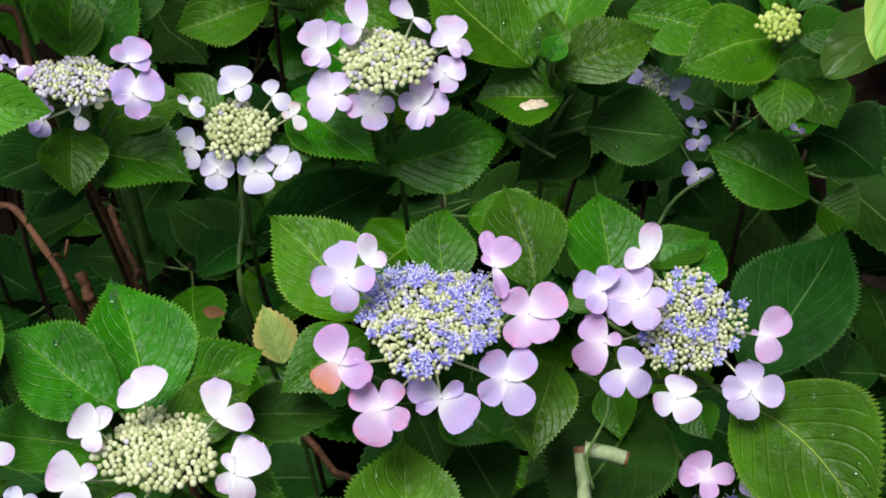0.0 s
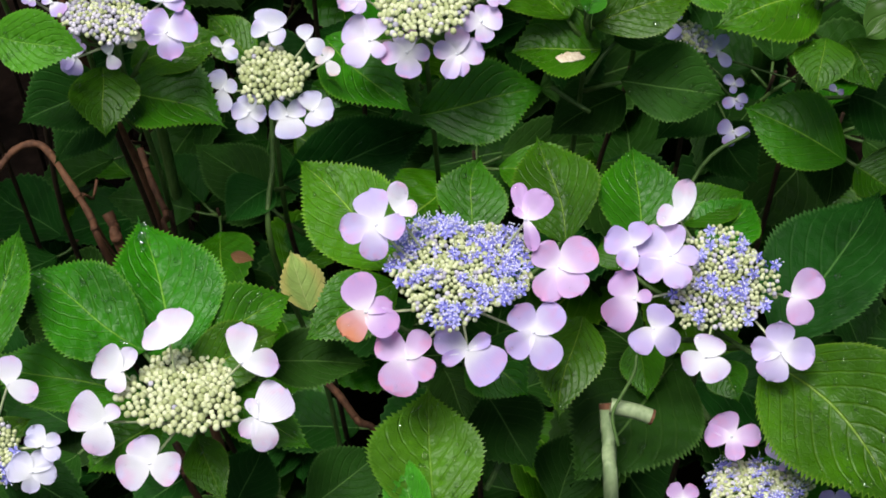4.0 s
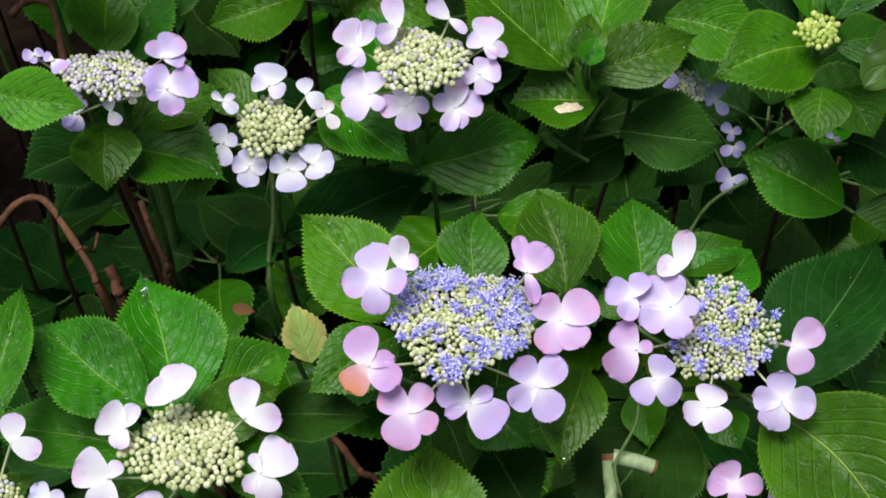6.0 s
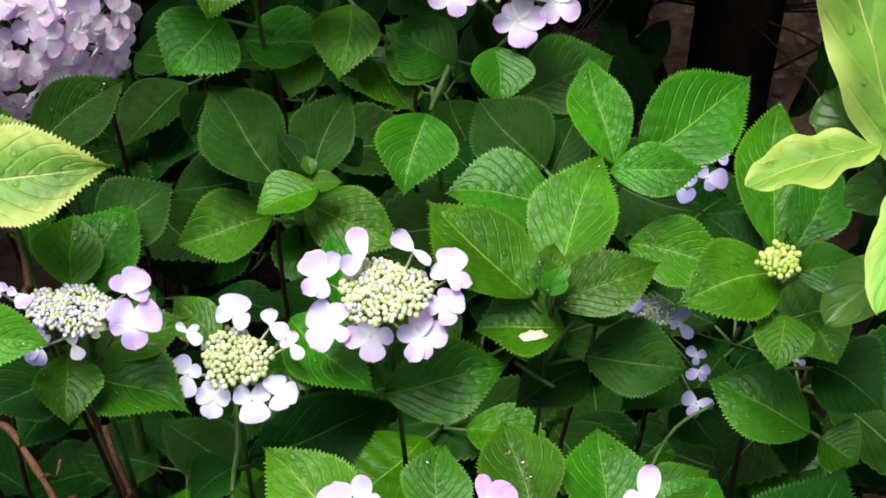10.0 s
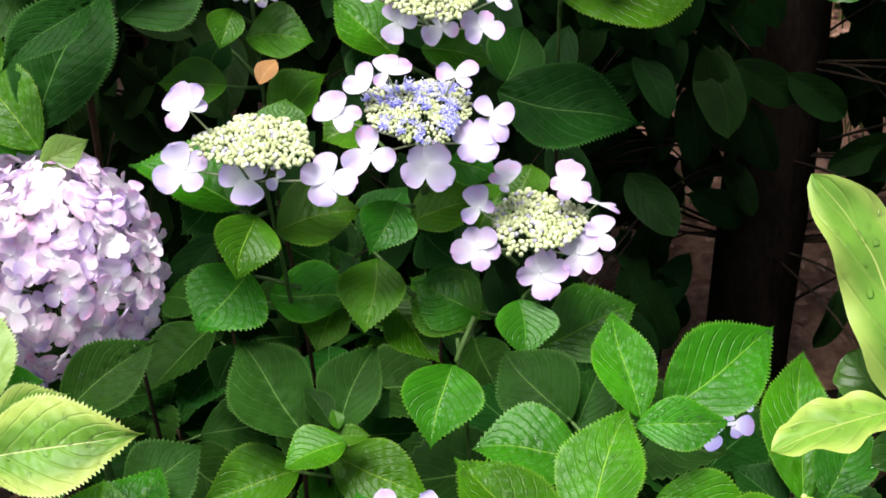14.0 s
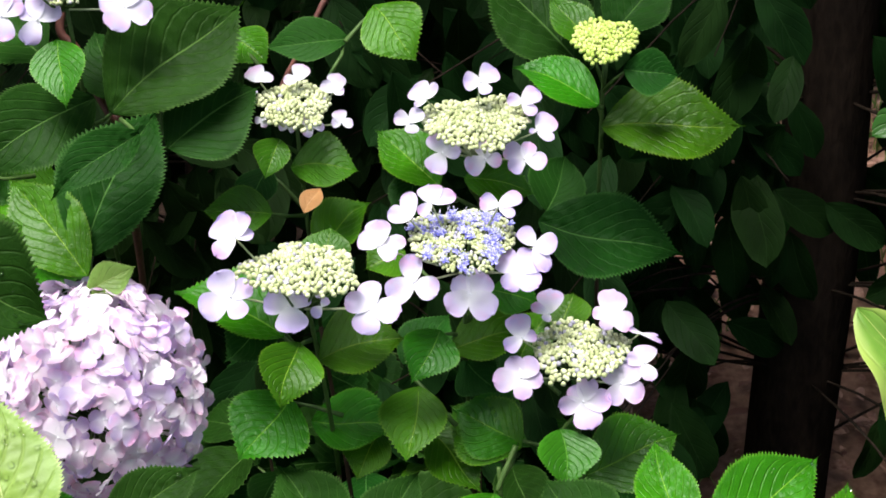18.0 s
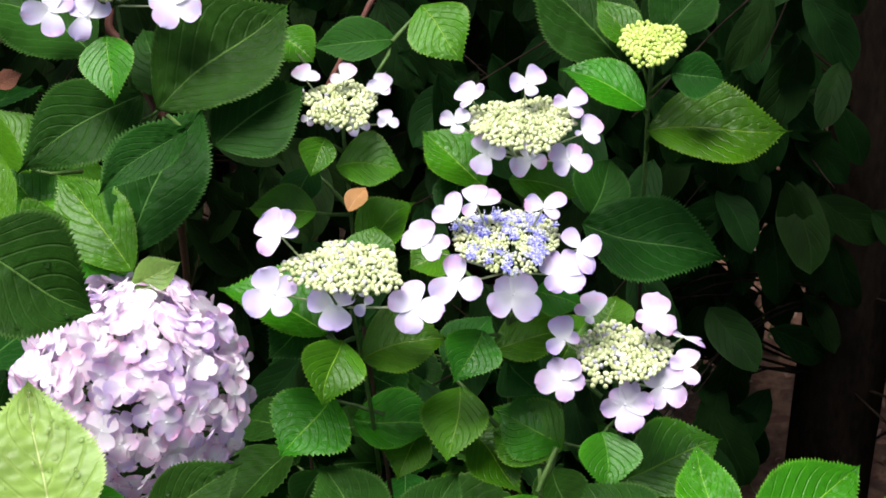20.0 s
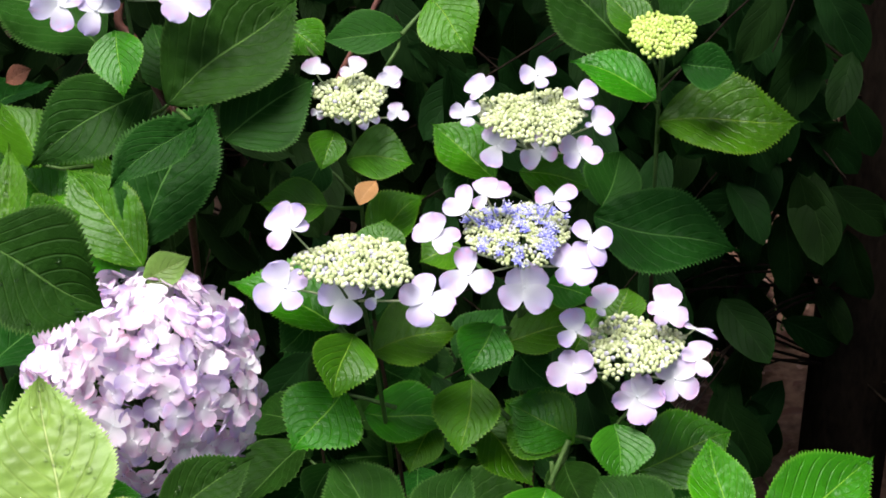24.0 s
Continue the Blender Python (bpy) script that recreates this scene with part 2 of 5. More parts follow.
BUD = {
    "cream": grain_material("bud_cream", (0.32, 0.36, 0.16), (0.58, 0.61, 0.38), 300, 0.5, 0.0003, islands=0.5),
    "violet": grain_material("bud_violet", (0.31, 0.30, 0.37), (0.56, 0.53, 0.60), 300, 0.5, 0.0003, islands=0.6),
    "green": grain_material("bud_green", (0.34, 0.46, 0.08), (0.60, 0.68, 0.22), 300, 0.5, 0.0003, islands=0.5),
    "anther": grain_material("anther_white", (0.62, 0.62, 0.72), (0.88, 0.88, 0.92), 300, 0.5, 0.0002),
    "open": grain_material("fertile_petal_blue", (0.14, 0.14, 0.50), (0.40, 0.40, 0.82), 300, 0.5, 0.0002, islands=0.6),
}
STALK = grain_material("green_stalk", (0.03, 0.07, 0.012), (0.09, 0.16, 0.04), 60, 0.5, 0.0006, (1, 1, 0.2))
PALE_STALK = grain_material("pale_stalk", (0.34, 0.42, 0.20), (0.62, 0.66, 0.42), 60, 0.5, 0.0004)
BARK = grain_material("cane_bark", (0.035, 0.015, 0.008), (0.15, 0.066, 0.032), 45, 0.75, 0.002, (1, 1, 0.25))
# old wood, toned darker than the cane bark to stand for shade
SHADED_WOOD = grain_material("shaded_old_stem_bark", (0.016, 0.011, 0.007), (0.055, 0.034, 0.02), 50, 0.8, 0.001, (1, 1, 0.25), sheen=0.1)
DARK_STEM = grain_material("dark_red_stem", (0.05, 0.018, 0.014), (0.16, 0.06, 0.045), 60, 0.5, 0.0008, (1, 1, 0.25))
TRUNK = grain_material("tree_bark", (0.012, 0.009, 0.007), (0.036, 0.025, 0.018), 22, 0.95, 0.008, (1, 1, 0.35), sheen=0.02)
# one soil in two tones: this copy has the hedge's shade in its colour
SHADED_SOIL = grain_material("shaded_soil", (0.006, 0.0045, 0.0035), (0.034, 0.021, 0.015), 7, 0.95, 0.012, sheen=0.03)
# the lit copy of the same soil, brightened for ground that catches light
LIT_EARTH = grain_material("lit_reddish_earth", (0.11, 0.05, 0.031), (0.40, 0.23, 0.155), 11, 0.9, 0.01, sheen=0.1)
LITTER = grain_material("leaf_litter", (0.20, 0.09, 0.06), (0.52, 0.30, 0.22), 30, 0.75, 0.002, islands=0.7)
LITTER_PALE = grain_material("dry_scar", (0.36, 0.26, 0.16), (0.66, 0.60, 0.46), 160, 0.8, 0.0006)
CUT = grain_material("cut_stem_skin", (0.13, 0.19, 0.08), (0.30, 0.37, 0.20), 50, 0.5, 0.0006, (1, 1, 0.2))
GRASS = grain_material("grass_blades", (0.06, 0.14, 0.02), (0.2, 0.34, 0.07), 40, 0.6, 0.001, islands=0.6)
WATER, wnt, wb, wout = shader("water_drop")
clear = node(wnt, "ShaderNodeBsdfTransparent")
shine = node(wnt, "ShaderNodeBsdfGlossy", Roughness=0.03)
rim_gloss = node(wnt, "ShaderNodeFresnel", IOR=1.33)
film_mix = node(wnt, "ShaderNodeMixShader")
wnt.links.new(rim_gloss.outputs[0], film_mix.inputs[0])
wnt.links.new(clear.outputs[0], film_mix.inputs[1])
wnt.links.new(shine.outputs[0], film_mix.inputs[2])
wnt.links.new(film_mix.outputs[0], wout.inputs[0])


# ---- mesh helpers ----
rng = np.random.RandomState(11)


class Pile:
    """Vertices, faces, uvs and material slots, gathered into one mesh."""

    def __init__(self):
        self.v, self.f, self.uv, self.m, self.n = [], [], [], [], 0

    def add(self, verts, faces, slot=0, uvs=None):
        verts = np.asarray(verts, float)
        self.v.append(verts)
        self.f += [tuple(i + self.n for i in f) for f in faces]
        self.m += [slot] * len(faces)
        self.uv.append(np.zeros((len(verts), 2)) if uvs is None else np.asarray(uvs, float))
        self.n += len(verts)

    def mesh(self, name, mats, origin=(0, 0, 0), flat=False):
        me = bpy.data.meshes.new(name)
        verts = np.concatenate(self.v) - np.asarray(origin)
        me.from_pydata(verts.tolist(), [], self.f)
        uv = np.concatenate(self.uv)
        idx = np.empty(len(me.loops), int)
        me.loops.foreach_get("vertex_index", idx)
        me.uv_layers.new(name="UVMap").data.foreach_set("uv", uv[idx].ravel())
        for mat in mats:
            me.materials.append(mat)
        me.polygons.foreach_set("material_index", self.m)
        me.polygons.foreach_set("use_smooth", [not flat] * len(me.polygons))
        me.update()
        return me


def part(name, pile, mats, parent, label="", flat=False):
    """One mesh under a thing or a part, given in world metres; the thing's own origin is its foot."""
    foot = parent["foot"]
    ob = new(name, pile.mesh(name, mats, foot, flat))
    ob.parent = parent
    ob["foot"] = foot
    return tagged(ob, label)


def thing(name, at, label, category, group=""):
    ob = new(name)
    ob.location = at
    ob.empty_display_size = 0.02
    ob["foot"] = [float(c) for c in at]
    return tagged(ob, label, category, group)


def unit(v):
    v = np.asarray(v, float)
    return v / max(np.linalg.norm(v), 1e-9)


def grid_faces(rows, cols):
    return [(r * cols + c, r * cols + c + 1, (r + 1) * cols + c + 1, (r + 1) * cols + c) for r in range(rows - 1) for c in range(cols - 1)]


def tube(pile, points, radii, slot=0, sides=7, caps=True):
    pts = np.asarray(points, float)
    radii = np.broadcast_to(radii, len(pts))
    rings, ref = [], np.array([0.31, 0.87, 0.38])
    for i, p in enumerate(pts):
        ax = unit(pts[min(i + 1, len(pts) - 1)] - pts[max(i - 1, 0)])
        a = unit(np.cross(ax, ref))
        b = np.cross(ax, a)
        ang = np.arange(sides) * 2 * np.pi / sides
        rings.append(p + radii[i] * (np.cos(ang)[:, None] * a + np.sin(ang)[:, None] * b))
    faces = [(r * sides + s, r * sides + (s + 1) % sides, (r + 1) * sides + (s + 1) % sides, (r + 1) * sides + s) for r in range(len(pts) - 1) for s in range(sides)]
    if caps:
        faces += [tuple(range(sides))[::-1], tuple((len(pts) - 1) * sides + s for s in range(sides))]
    pile.add(np.concatenate(rings), faces, slot)


def flowing(points, steps=6):
    """A smooth line through the points."""
    p = [np.asarray(q, float) for q in points]
    p = [2 * p[0] - p[1], *p, 2 * p[-1] - p[-2]]
    line = []
    for a, b, c, d in zip(p, p[1:], p[2:], p[3:]):
        for s in np.arange(steps) / steps:
            line.append(0.5 * (2 * b + (c - a) * s + (2 * a - 5 * b + 4 * c - d) * s**2 + (3 * b - a - 3 * c + d) * s**3))
    return np.array([*line, p[-2]])


def ball(level):
    bm = bmesh.new()
    bmesh.ops.create_icosphere(bm, subdivisions=level, radius=1)
    v = np.array([q.co[:] for q in bm.verts])
    f = [tuple(q.index for q in face.verts) for face in bm.faces]
    bm.free()
    return v, f


BALL, BALL_FACES = ball(2)
SMALL, SMALL_FACES = ball(1)


# ---- leaves ----
def blade(base, tip, width, face, bend=0.12, teeth=19, cols=13, long=False, fold=0.22, veins=8.0, relief=1.0):
    """An ovate toothed leaf blade with its midrib from base to tip, its upper side towards face."""
    base, tip = np.asarray(base, float), np.asarray(tip, float)
    tip = tip if long else tip + (tip - base) * 0.04
    size = np.linalg.norm(tip - base)
    y = (tip - base) / size
    z = unit(np.asarray(face) - y * np.dot(face, y))
    x = np.cross(y, z)
    rows = 2 * teeth + 1
    v, u = np.meshgrid(np.linspace(0, 1, rows), np.linspace(-1, 1, cols), indexing="ij")
    if long:
        shape = np.maximum(v, 1e-6) ** 0.62 * np.maximum(1 - v, 0) ** 0.62
        shape /= shape.max()
    else:
        # broad and rounded below, then drawn out to a sharp tip
        peak = 0.36 + 0.08 * rng.rand()
        low = np.sin(np.pi / 2 * np.clip(v / peak, 0, 1)) ** 0.62
        ahead = np.clip((v - peak) / (1 - peak), 0, 1)
        high = np.cos(np.pi / 2 * np.clip(ahead / (0.91 + 0.06 * rng.rand()), 0, 1)) ** (1.1 + 0.25 * rng.rand())
        high = (high**2.5 + (0.27 * (1 - ahead)) ** 2.5) ** 0.4 / (1 + 0.27**2.5) ** 0.4
        shape = np.where(v < peak, low, high)
        shape = np.maximum(shape, 0.035 * (v < 0.5)) * (v < 0.999)
    half = width / 2 * shape
    au = np.abs(u)
    tooth = np.where((np.arange(rows) % 2 == 1)[:, None] & (au > 0.99), 1.0, 0.0)
    amount = 0.0 if long else 0.025 * width
    fade = np.clip(v / 0.10, 0, 1) * np.clip((0.965 - v) / 0.10, 0, 1)
    tooth = tooth * fade * (0.7 + 0.6 * rng.rand(*v.shape))
    lop = 1 + 0.06 * rng.randn() * np.sign(u)
    xs = u * (half * lop + 1.4 * amount * tooth)
    forward = 0.10 * au**1.6 * shape
    ys = size * (v + 0.5 * forward * (1 - v) + 0.013 * tooth * (not long))
    seeds = rng.rand(4) * 6.28
    # the midrib swings a little to one side
    xs = xs + 0.032 * rng.randn() * size * np.sin(np.pi * v) + 0.012 * rng.randn() * size * np.sin(2 * np.pi * v)
    fold *= 0.6 + 1.3 * rng.rand()
    zs = bend * size * 4 * v * (1 - v) * 0.55 + fold * half * au**1.4
    zs += 0.03 * size * np.sin(3.1 * v * 2 + seeds[0]) * u * 0.6 + 0.014 * size * np.sin(9 * v + seeds[1]) * au**2
    crease = np.abs(np.cos(np.pi * (veins * (v - 0.42 * au**1.15)))) ** 3
    relief *= 0.75 + 0.75 * rng.rand()
    zs += relief * 0.017 * size * (1 - crease) * (1 - au**4) * np.clip(au * 6, 0, 1) * np.minimum(1, 6 * (1 - v)) * (1 + 0.25 * np.sin(6 * v + 2 * u + seeds[3]))
    zs -= 0.006 * size * (au < 0.01)
    if long and cols > 9:
        # leathery leaves have a wavy, rolled margin
        zs += 0.035 * size * np.sin(17 * v + seeds[2] + 1.5 * np.sign(u)) * au**2.5 * np.minimum(1, 5 * (1 - v))
        xs *= 1 + 0.07 * np.sin(13 * v + seeds[0]) * np.sign(u) + 0.03 * np.sin(31 * v + seeds[1])
    verts = base + xs.reshape(-1, 1) * x + ys.reshape(-1, 1) * y + zs.reshape(-1, 1) * z
    uvs = np.stack([u.ravel() * 0.5 + 0.5, v.ravel()], -1)
    return verts, grid_faces(rows, cols), uvs, (x, y, z), (rows, cols)


def drops(leaf_ob, verts, z, shape, count):
    """Rain drops that sit on a leaf."""
    rows, cols = shape
    pile = Pile()
    for _ in range(count):
        r, c = rng.randint(4, rows - 6), rng.randint(2, cols - 2)
        at = verts[r * cols + c] + (verts[(r + 1) * cols + c + 1] - verts[r * cols + c]) * rng.rand()
        size = 0.0006 + 0.0019 * rng.rand() ** 3
        form, sides = (BALL, BALL_FACES) if size > 0.0009 else (SMALL, SMALL_FACES)
        flat = form * (size * np.array([1, 1 + 0.4 * rng.rand(), 1]))
        flat = flat - np.outer(flat @ z, z) * 0.56
        pile.add(at + flat + z * size * 0.16, sides)
    part("water_drops", pile, [WATER], leaf_ob, "clear rain drops")["kind"] = "stuff"


def leaf(parent, base, tip, width, face, sort="green", wet=0, bend=0.12, teeth=25, cols=13):
    pile = Pile()
    teeth = max(teeth, min(42, int(math.dist(base, tip) / 0.0026))) if cols > 9 else teeth
    leathery = sort in ("lime", "leather")
    verts, faces, uvs, (x, y, z), shape = blade(base, tip, width, face, bend, teeth if not leathery else 14, cols, leathery, 0.16 if leathery else 0.22, 4.0 if leathery else 8.0, 0.5 if leathery else 1.0)
    pile.add(verts, faces, 0, uvs)
    # the petiole bends down to the stem
    stem = parent["stem"]
    b = np.asarray(base, float)
    top, root = np.array(stem[:3]), np.array(stem[3:])
    s = np.clip(np.dot(b - top, root - top) / np.dot(root - top, root - top) + 0.03, 0, 1)
    near = top + s * (root - top)
    way = near - b
    far = min(np.linalg.norm(way), 0.045)
    way = unit(way) * far
    tube(pile, [b + y * 0.004, b + way * 0.4 - z * 0.003, b + way], [0.0013, 0.0016, 0.0021], 1, 6)
    ob = part("leaf", pile, [LEAF[sort], STALK], parent)
    if sort in ("yellow", "pale", "young", "lime"):
        ob["label"] = {"yellow": "yellowing toothed leaf", "pale": "pale wet leaf", "young": "fresh bright green leaf", "lime": "smooth lime green leaf"}[sort]
    if sort == "spot":
        ob["label"] = "rounded leaf with a dry tan scar"
        scar, (rows, cols) = Pile(), shape
        heart = verts[(shape[0] // 3) * cols + 4] + z * 0.0015
        rim_pts = [heart + (math.cos(k) * y * 0.0085 + math.sin(k) * x * 0.0042) * (0.75 + 0.5 * rng.rand()) + z * 0.0004 * rng.rand() for k in np.arange(14) * 0.4488]
        scar.add([heart + z * 0.0006, *rim_pts], [(0, k + 1, (k + 1) % 14 + 1) for k in range(14)])
        part("scar", scar, [LITTER_PALE], ob, "dry tan scar on the leaf")
    if wet:
        drops(ob, verts, z, shape, 6 + wet * 5)
    return ob


def loose_leaf(base, tip, width, face, sort):
    pile = Pile()
    verts, faces, uvs, _, _ = blade(base, tip, width, face, 0.1, 12, 9)
    pile.add(verts, faces, 0, uvs)
    ob = new("fallen_leaf", pile.mesh("fallen_leaf", [LEAF["old" if sort == "yellow" else sort]], base))
    ob.location = base
    words = {"yellow": "faded yellow leaf caught between green leaves", "dead": "curled brown dead leaf among the canes", "orange": "small orange leaf lodged below a flower head"}
    tagged(ob, words[sort], "leaf")


def new_shoot(top, root, label):
    leathery = "leathery" in label
    ob = thing("leathery_bush" if leathery else "hydrangea_shoot", root, label, "shrub" if leathery else "hydrangea", "" if leathery else "hydrangea shoots")
    top, root = np.array(top), np.array(root)
    ob["stem"] = [float(c) for c in (*top, *root)]
    pile = Pile()
    mid = (top + root) / 2 + rng.randn(3) * 0.012
    line = flowing([top, top * 0.75 + root * 0.25 + rng.randn(3) * 0.004, mid, root], 5)
    thick = np.linspace(0.0017, 0.0026, len(line))
    tube(pile, line[:6], thick[:6], 0, 8)
    tube(pile, line[5:], thick[5:], 1, 8)
    part("stem", pile, [SHADED_WOOD if "shaded" in label else STALK, SHADED_WOOD], ob)
    return ob


# ---- flowers ----
def bud_cluster(shoot, centre, radius, axis, sort):
    """The flat middle of a lacecap: branching stalks under many round buds, some open."""
    c, n = np.array(centre), unit(axis)
    a = unit(np.cross(n, (0.2, 0.9, 0.3)))
    b = np.cross(n, a)
    foot = c - n * radius * 0.75
    frame_pile = Pile()
    stem = shoot["stem"]
    tube(frame_pile, [np.array(stem[:3]) * 0.7 + foot * 0.3 - n * 0.012, foot], [0.0028, 0.0028])
    arms = max(8, int(14 * radius / 0.03))
    for i in range(arms):
        ang, rho = i * 2.399, radius * math.sqrt((i + 0.5) / arms) * 0.92
        end = c + rho * (math.cos(ang) * a + math.sin(ang) * b) + n * (0.22 * radius * (1 - (rho / radius) ** 2) - 0.002)
        tube(frame_pile, [foot, foot * 0.45 + end * 0.55 - n * 0.1 * radius, end], [0.0013, 0.0011, 0.0008], 0, 5)
    head = part("flower_head", frame_pile, [PALE_STALK if sort in ("cream", "green") else STALK], shoot)
    head["hub"] = [float(q) for q in foot]
    size = 0.0016 if sort in ("blue", "mixed", "violet") else 0.0021
    count = int(1.06 * (radius / size) ** 2)
    share = {"cream": (0.0, 0.01), "part": (0.006, 0.14), "mixed": (0.10, 0.18), "blue": (0.22, 0.16), "violet": (0.0, 0.58), "dotted": (0.0, 0.10), "green": (0.0, 0.0)}[sort]
    buds, opened, shared, single = Pile(), Pile(), {}, 0
    phase = rng.rand() * 6.28
    for i in range(count):
        rho = math.sqrt((i + 0.5) / count)
        ang = i * 2.39996 + rng.randn() * 0.03
        p2 = rho * radius * (1 + 0.09 * math.sin(3 * ang + phase) + 0.06 * math.sin(5 * ang + 2 * phase))
        flat = p2 * (math.cos(ang) * a + math.sin(ang) * b)
        lump = noise.noise(Vector((c + flat) * 82))
        if radius > 0.016 and lump < -0.50 - 0.12 * (1 - rho) and rng.rand() < 0.8:
            continue
        at = c + flat + n * (0.15 * radius * (1 - rho**2) + 0.0030 * lump + 0.0007 * rng.randn())
        patch = 0.36 + 1.5 * noise.noise(Vector((c + flat) * 120 + np.array([7.0, 3.0, 1.0])))
        if rng.rand() < share[0] * 2 * max(patch, 0):
            up = unit(n + rng.randn(3) * 0.3)
            s, t = unit(np.cross(up, a + 0.1)), None
            t = np.cross(up, s)
            tipc = at + up * 0.0022
            for k in range(5):
                q = k * 1.2566 + i
                d, e = math.cos(q) * s + math.sin(q) * t, -math.sin(q) * s + math.cos(q) * t
                opened.add([tipc, tipc + d * 0.0024 + e * 0.0012 + up * 0.0004, tipc + d * 0.0044 + up * 0.0001, tipc + d * 0.0024 - e * 0.0012 + up * 0.0004], [(0, 1, 2, 3)])
                d2 = unit(d * 0.8 + up * 1.1 + rng.randn(3) * 0.25)
                end = tipc + d2 * (0.004 + 0.002 * rng.rand())
                opened.add([tipc, tipc + e * 0.0003, end + e * 0.0002, end], [(0, 1, 2, 3)])
                opened.add(end + SMALL * 0.0005, SMALL_FACES, 1)
            continue
        r = size * (0.84 + 0.26 * rng.rand())
        if sort == "green":
            slot = 2
        else:
            slot = 1 if rng.rand() < share[1] else 0
        if size > 0.002 and single < 300:
            # large buds are pieces of their own, on one mesh for each colour
            if slot not in shared:
                one = Pile()
                one.add(BALL * size * np.array([1, 1, 1.08]), BALL_FACES)
                shared[slot] = one.mesh("bud", [BUD[("cream", "violet", "green")[slot]]])
            bud = new("bud", shared[slot])
            bud.parent = head
            bud.location = at - np.array(head["foot"])
            bud.scale = (r / size,) * 3
            single += 1
            continue
        buds.add(at + BALL * r * np.array([1, 1, 1.08]), BALL_FACES, slot)
    if buds.n:
        part("bud_cluster", buds, [BUD["cream"], BUD["violet"], BUD["green"]], head, "tight round flower buds")["kind"] = "stuff"
    if opened.n:
        part("star_flower_cluster", opened, [BUD["open"], BUD["anther"]], head, "tiny blue star flowers with stamens", True)["kind"] = "stuff"
    return head


def sepal(pile, at, out, side, up, length, width, cup, grid=9):
    """One broad rounded sepal, with a short claw at the heart of the floret."""
    v, u = np.meshgrid(np.linspace(0, 1, grid), np.linspace(-1, 1, grid), indexing="ij")
    v = np.sin(v * np.pi / 2) ** 1.1
    half = width / 2 * (0.16 * (1 - v) ** 3 + 1.56 * v**0.66 * np.maximum(1 - v**3, 0) ** 0.5)
    wave = rng.rand(4) * 6.28
    x = u * half * (1 + 0.035 * np.sin(7 * v + wave[2]))
    # the rim is blunt, here and there with a shallow notch
    y = length * (v + 0.03 * np.cos(3.0 * u + wave[3]) * v**4)
    z = length * (cup * v**2 + 0.07 * u**2 * np.sin(v * 3) + 0.035 * np.sin(3 * u + wave[0]) * v + 0.025 * np.sin(5 * v + wave[1]))
    z = z + 0.14 * x * np.sin(np.pi * np.clip(v, 0, 1)) - 0.02 * length * np.exp(-((u / 0.12) ** 2)) * v
    pts = at + x.reshape(-1, 1) * side + y.reshape(-1, 1) * out + z.reshape(-1, 1) * up
    pile.add(pts, grid_faces(grid, grid), 0, np.stack([v.ravel(), u.ravel() * 0.5 + 0.5], -1))


def floret_pile(at, face, sepals, cup=0.12, grid=9):
    """Sepals round one heart, each given by its turn in degrees, length in millimetres and breadth for its length."""
    pile = Pile()
    at, n = np.array(at, float), unit(face)
    a = unit(np.cross(n, (0.9, 0.1, 0.35)))
    b = np.cross(n, a)
    for k, (turn, length, wide) in enumerate(sepals):
        q = radians(turn)
        out = math.cos(q) * a + math.sin(q) * b
        side = -math.sin(q) * a + math.cos(q) * b
        lift = unit(n + side * (0.20 + 0.10 * rng.randn()))
        sepal(pile, at + n * 0.0005 * (1 + k % 2), out, unit(side - lift * np.dot(side, lift)), lift, length / 1000, length / 1000 * wide * 1.0, cup * rng.randn() + 0.03, grid)
    return pile


def floret(head, at, face, sepals, tint, wet=0):
    pile = floret_pile(at, face, [(turn, length * 0.94, wide) for turn, length, wide in sepals])
    hub, at, n = np.array(head["hub"]), np.array(at), unit(face)
    pile.add(at + n * 0.0014 + BALL * 0.0011, BALL_FACES, 1)
    tube(pile, [at, at - n * 0.006, (at + hub) / 2 - n * 0.004, hub], [0.0007, 0.0007, 0.0008, 0.0010], 2, 6)
    for _ in range(wet):
        # rain beads that lie on a sepal
        block = pile.v[rng.randint(len(sepals))]
        size = 0.0005 + 0.0007 * rng.rand()
        bead = BALL * size
        pile.add(block[rng.randint(30, 76)] + n * size * 0.1 + bead - np.outer(bead @ n, n) * 0.55, BALL_FACES, 3)
    ob = part("floret", pile, [PETAL[tint], PETAL["blue"], STALK if tint == "deep" else PALE_STALK, WATER], head)
    if tint == "worn":
        ob["label"] = "white floret browned at the edges"
    if tint == "orange":
        ob["label"] = "curled orange-brown sepal"


def mophead(centre, radius, root, label):
    """A ball of crowded florets on one stem."""
    c = np.array(centre)
    ob = thing("mophead_hydrangea", root, label, "hydrangea")
    pile = Pile()
    tube(pile, flowing([c, (c * 0.5 + np.array(root) * 0.5) + [0.01, 0, 0], root], 6), np.linspace(0.003, 0.007, 13), 0, 8)
    part("stem", pile, [STALK], ob)
    core = Pile()
    for i in range(46):
        y = 1 - 2 * (i + 0.5) / 46
        d = np.array([math.cos(i * 2.4) * math.sqrt(1 - y * y), math.sin(i * 2.4) * math.sqrt(1 - y * y), y])
        tube(core, [c - [0, 0, 0.3 * radius], c + d * radius * 0.85], [0.0016, 0.0009], 0, 5)
    head = part("flower_head", core, [STALK], ob)
    total = 430
    for i in range(total):
        z = 1 - 1.90 * (i + 0.5) / total
        ang = i * 2.39996
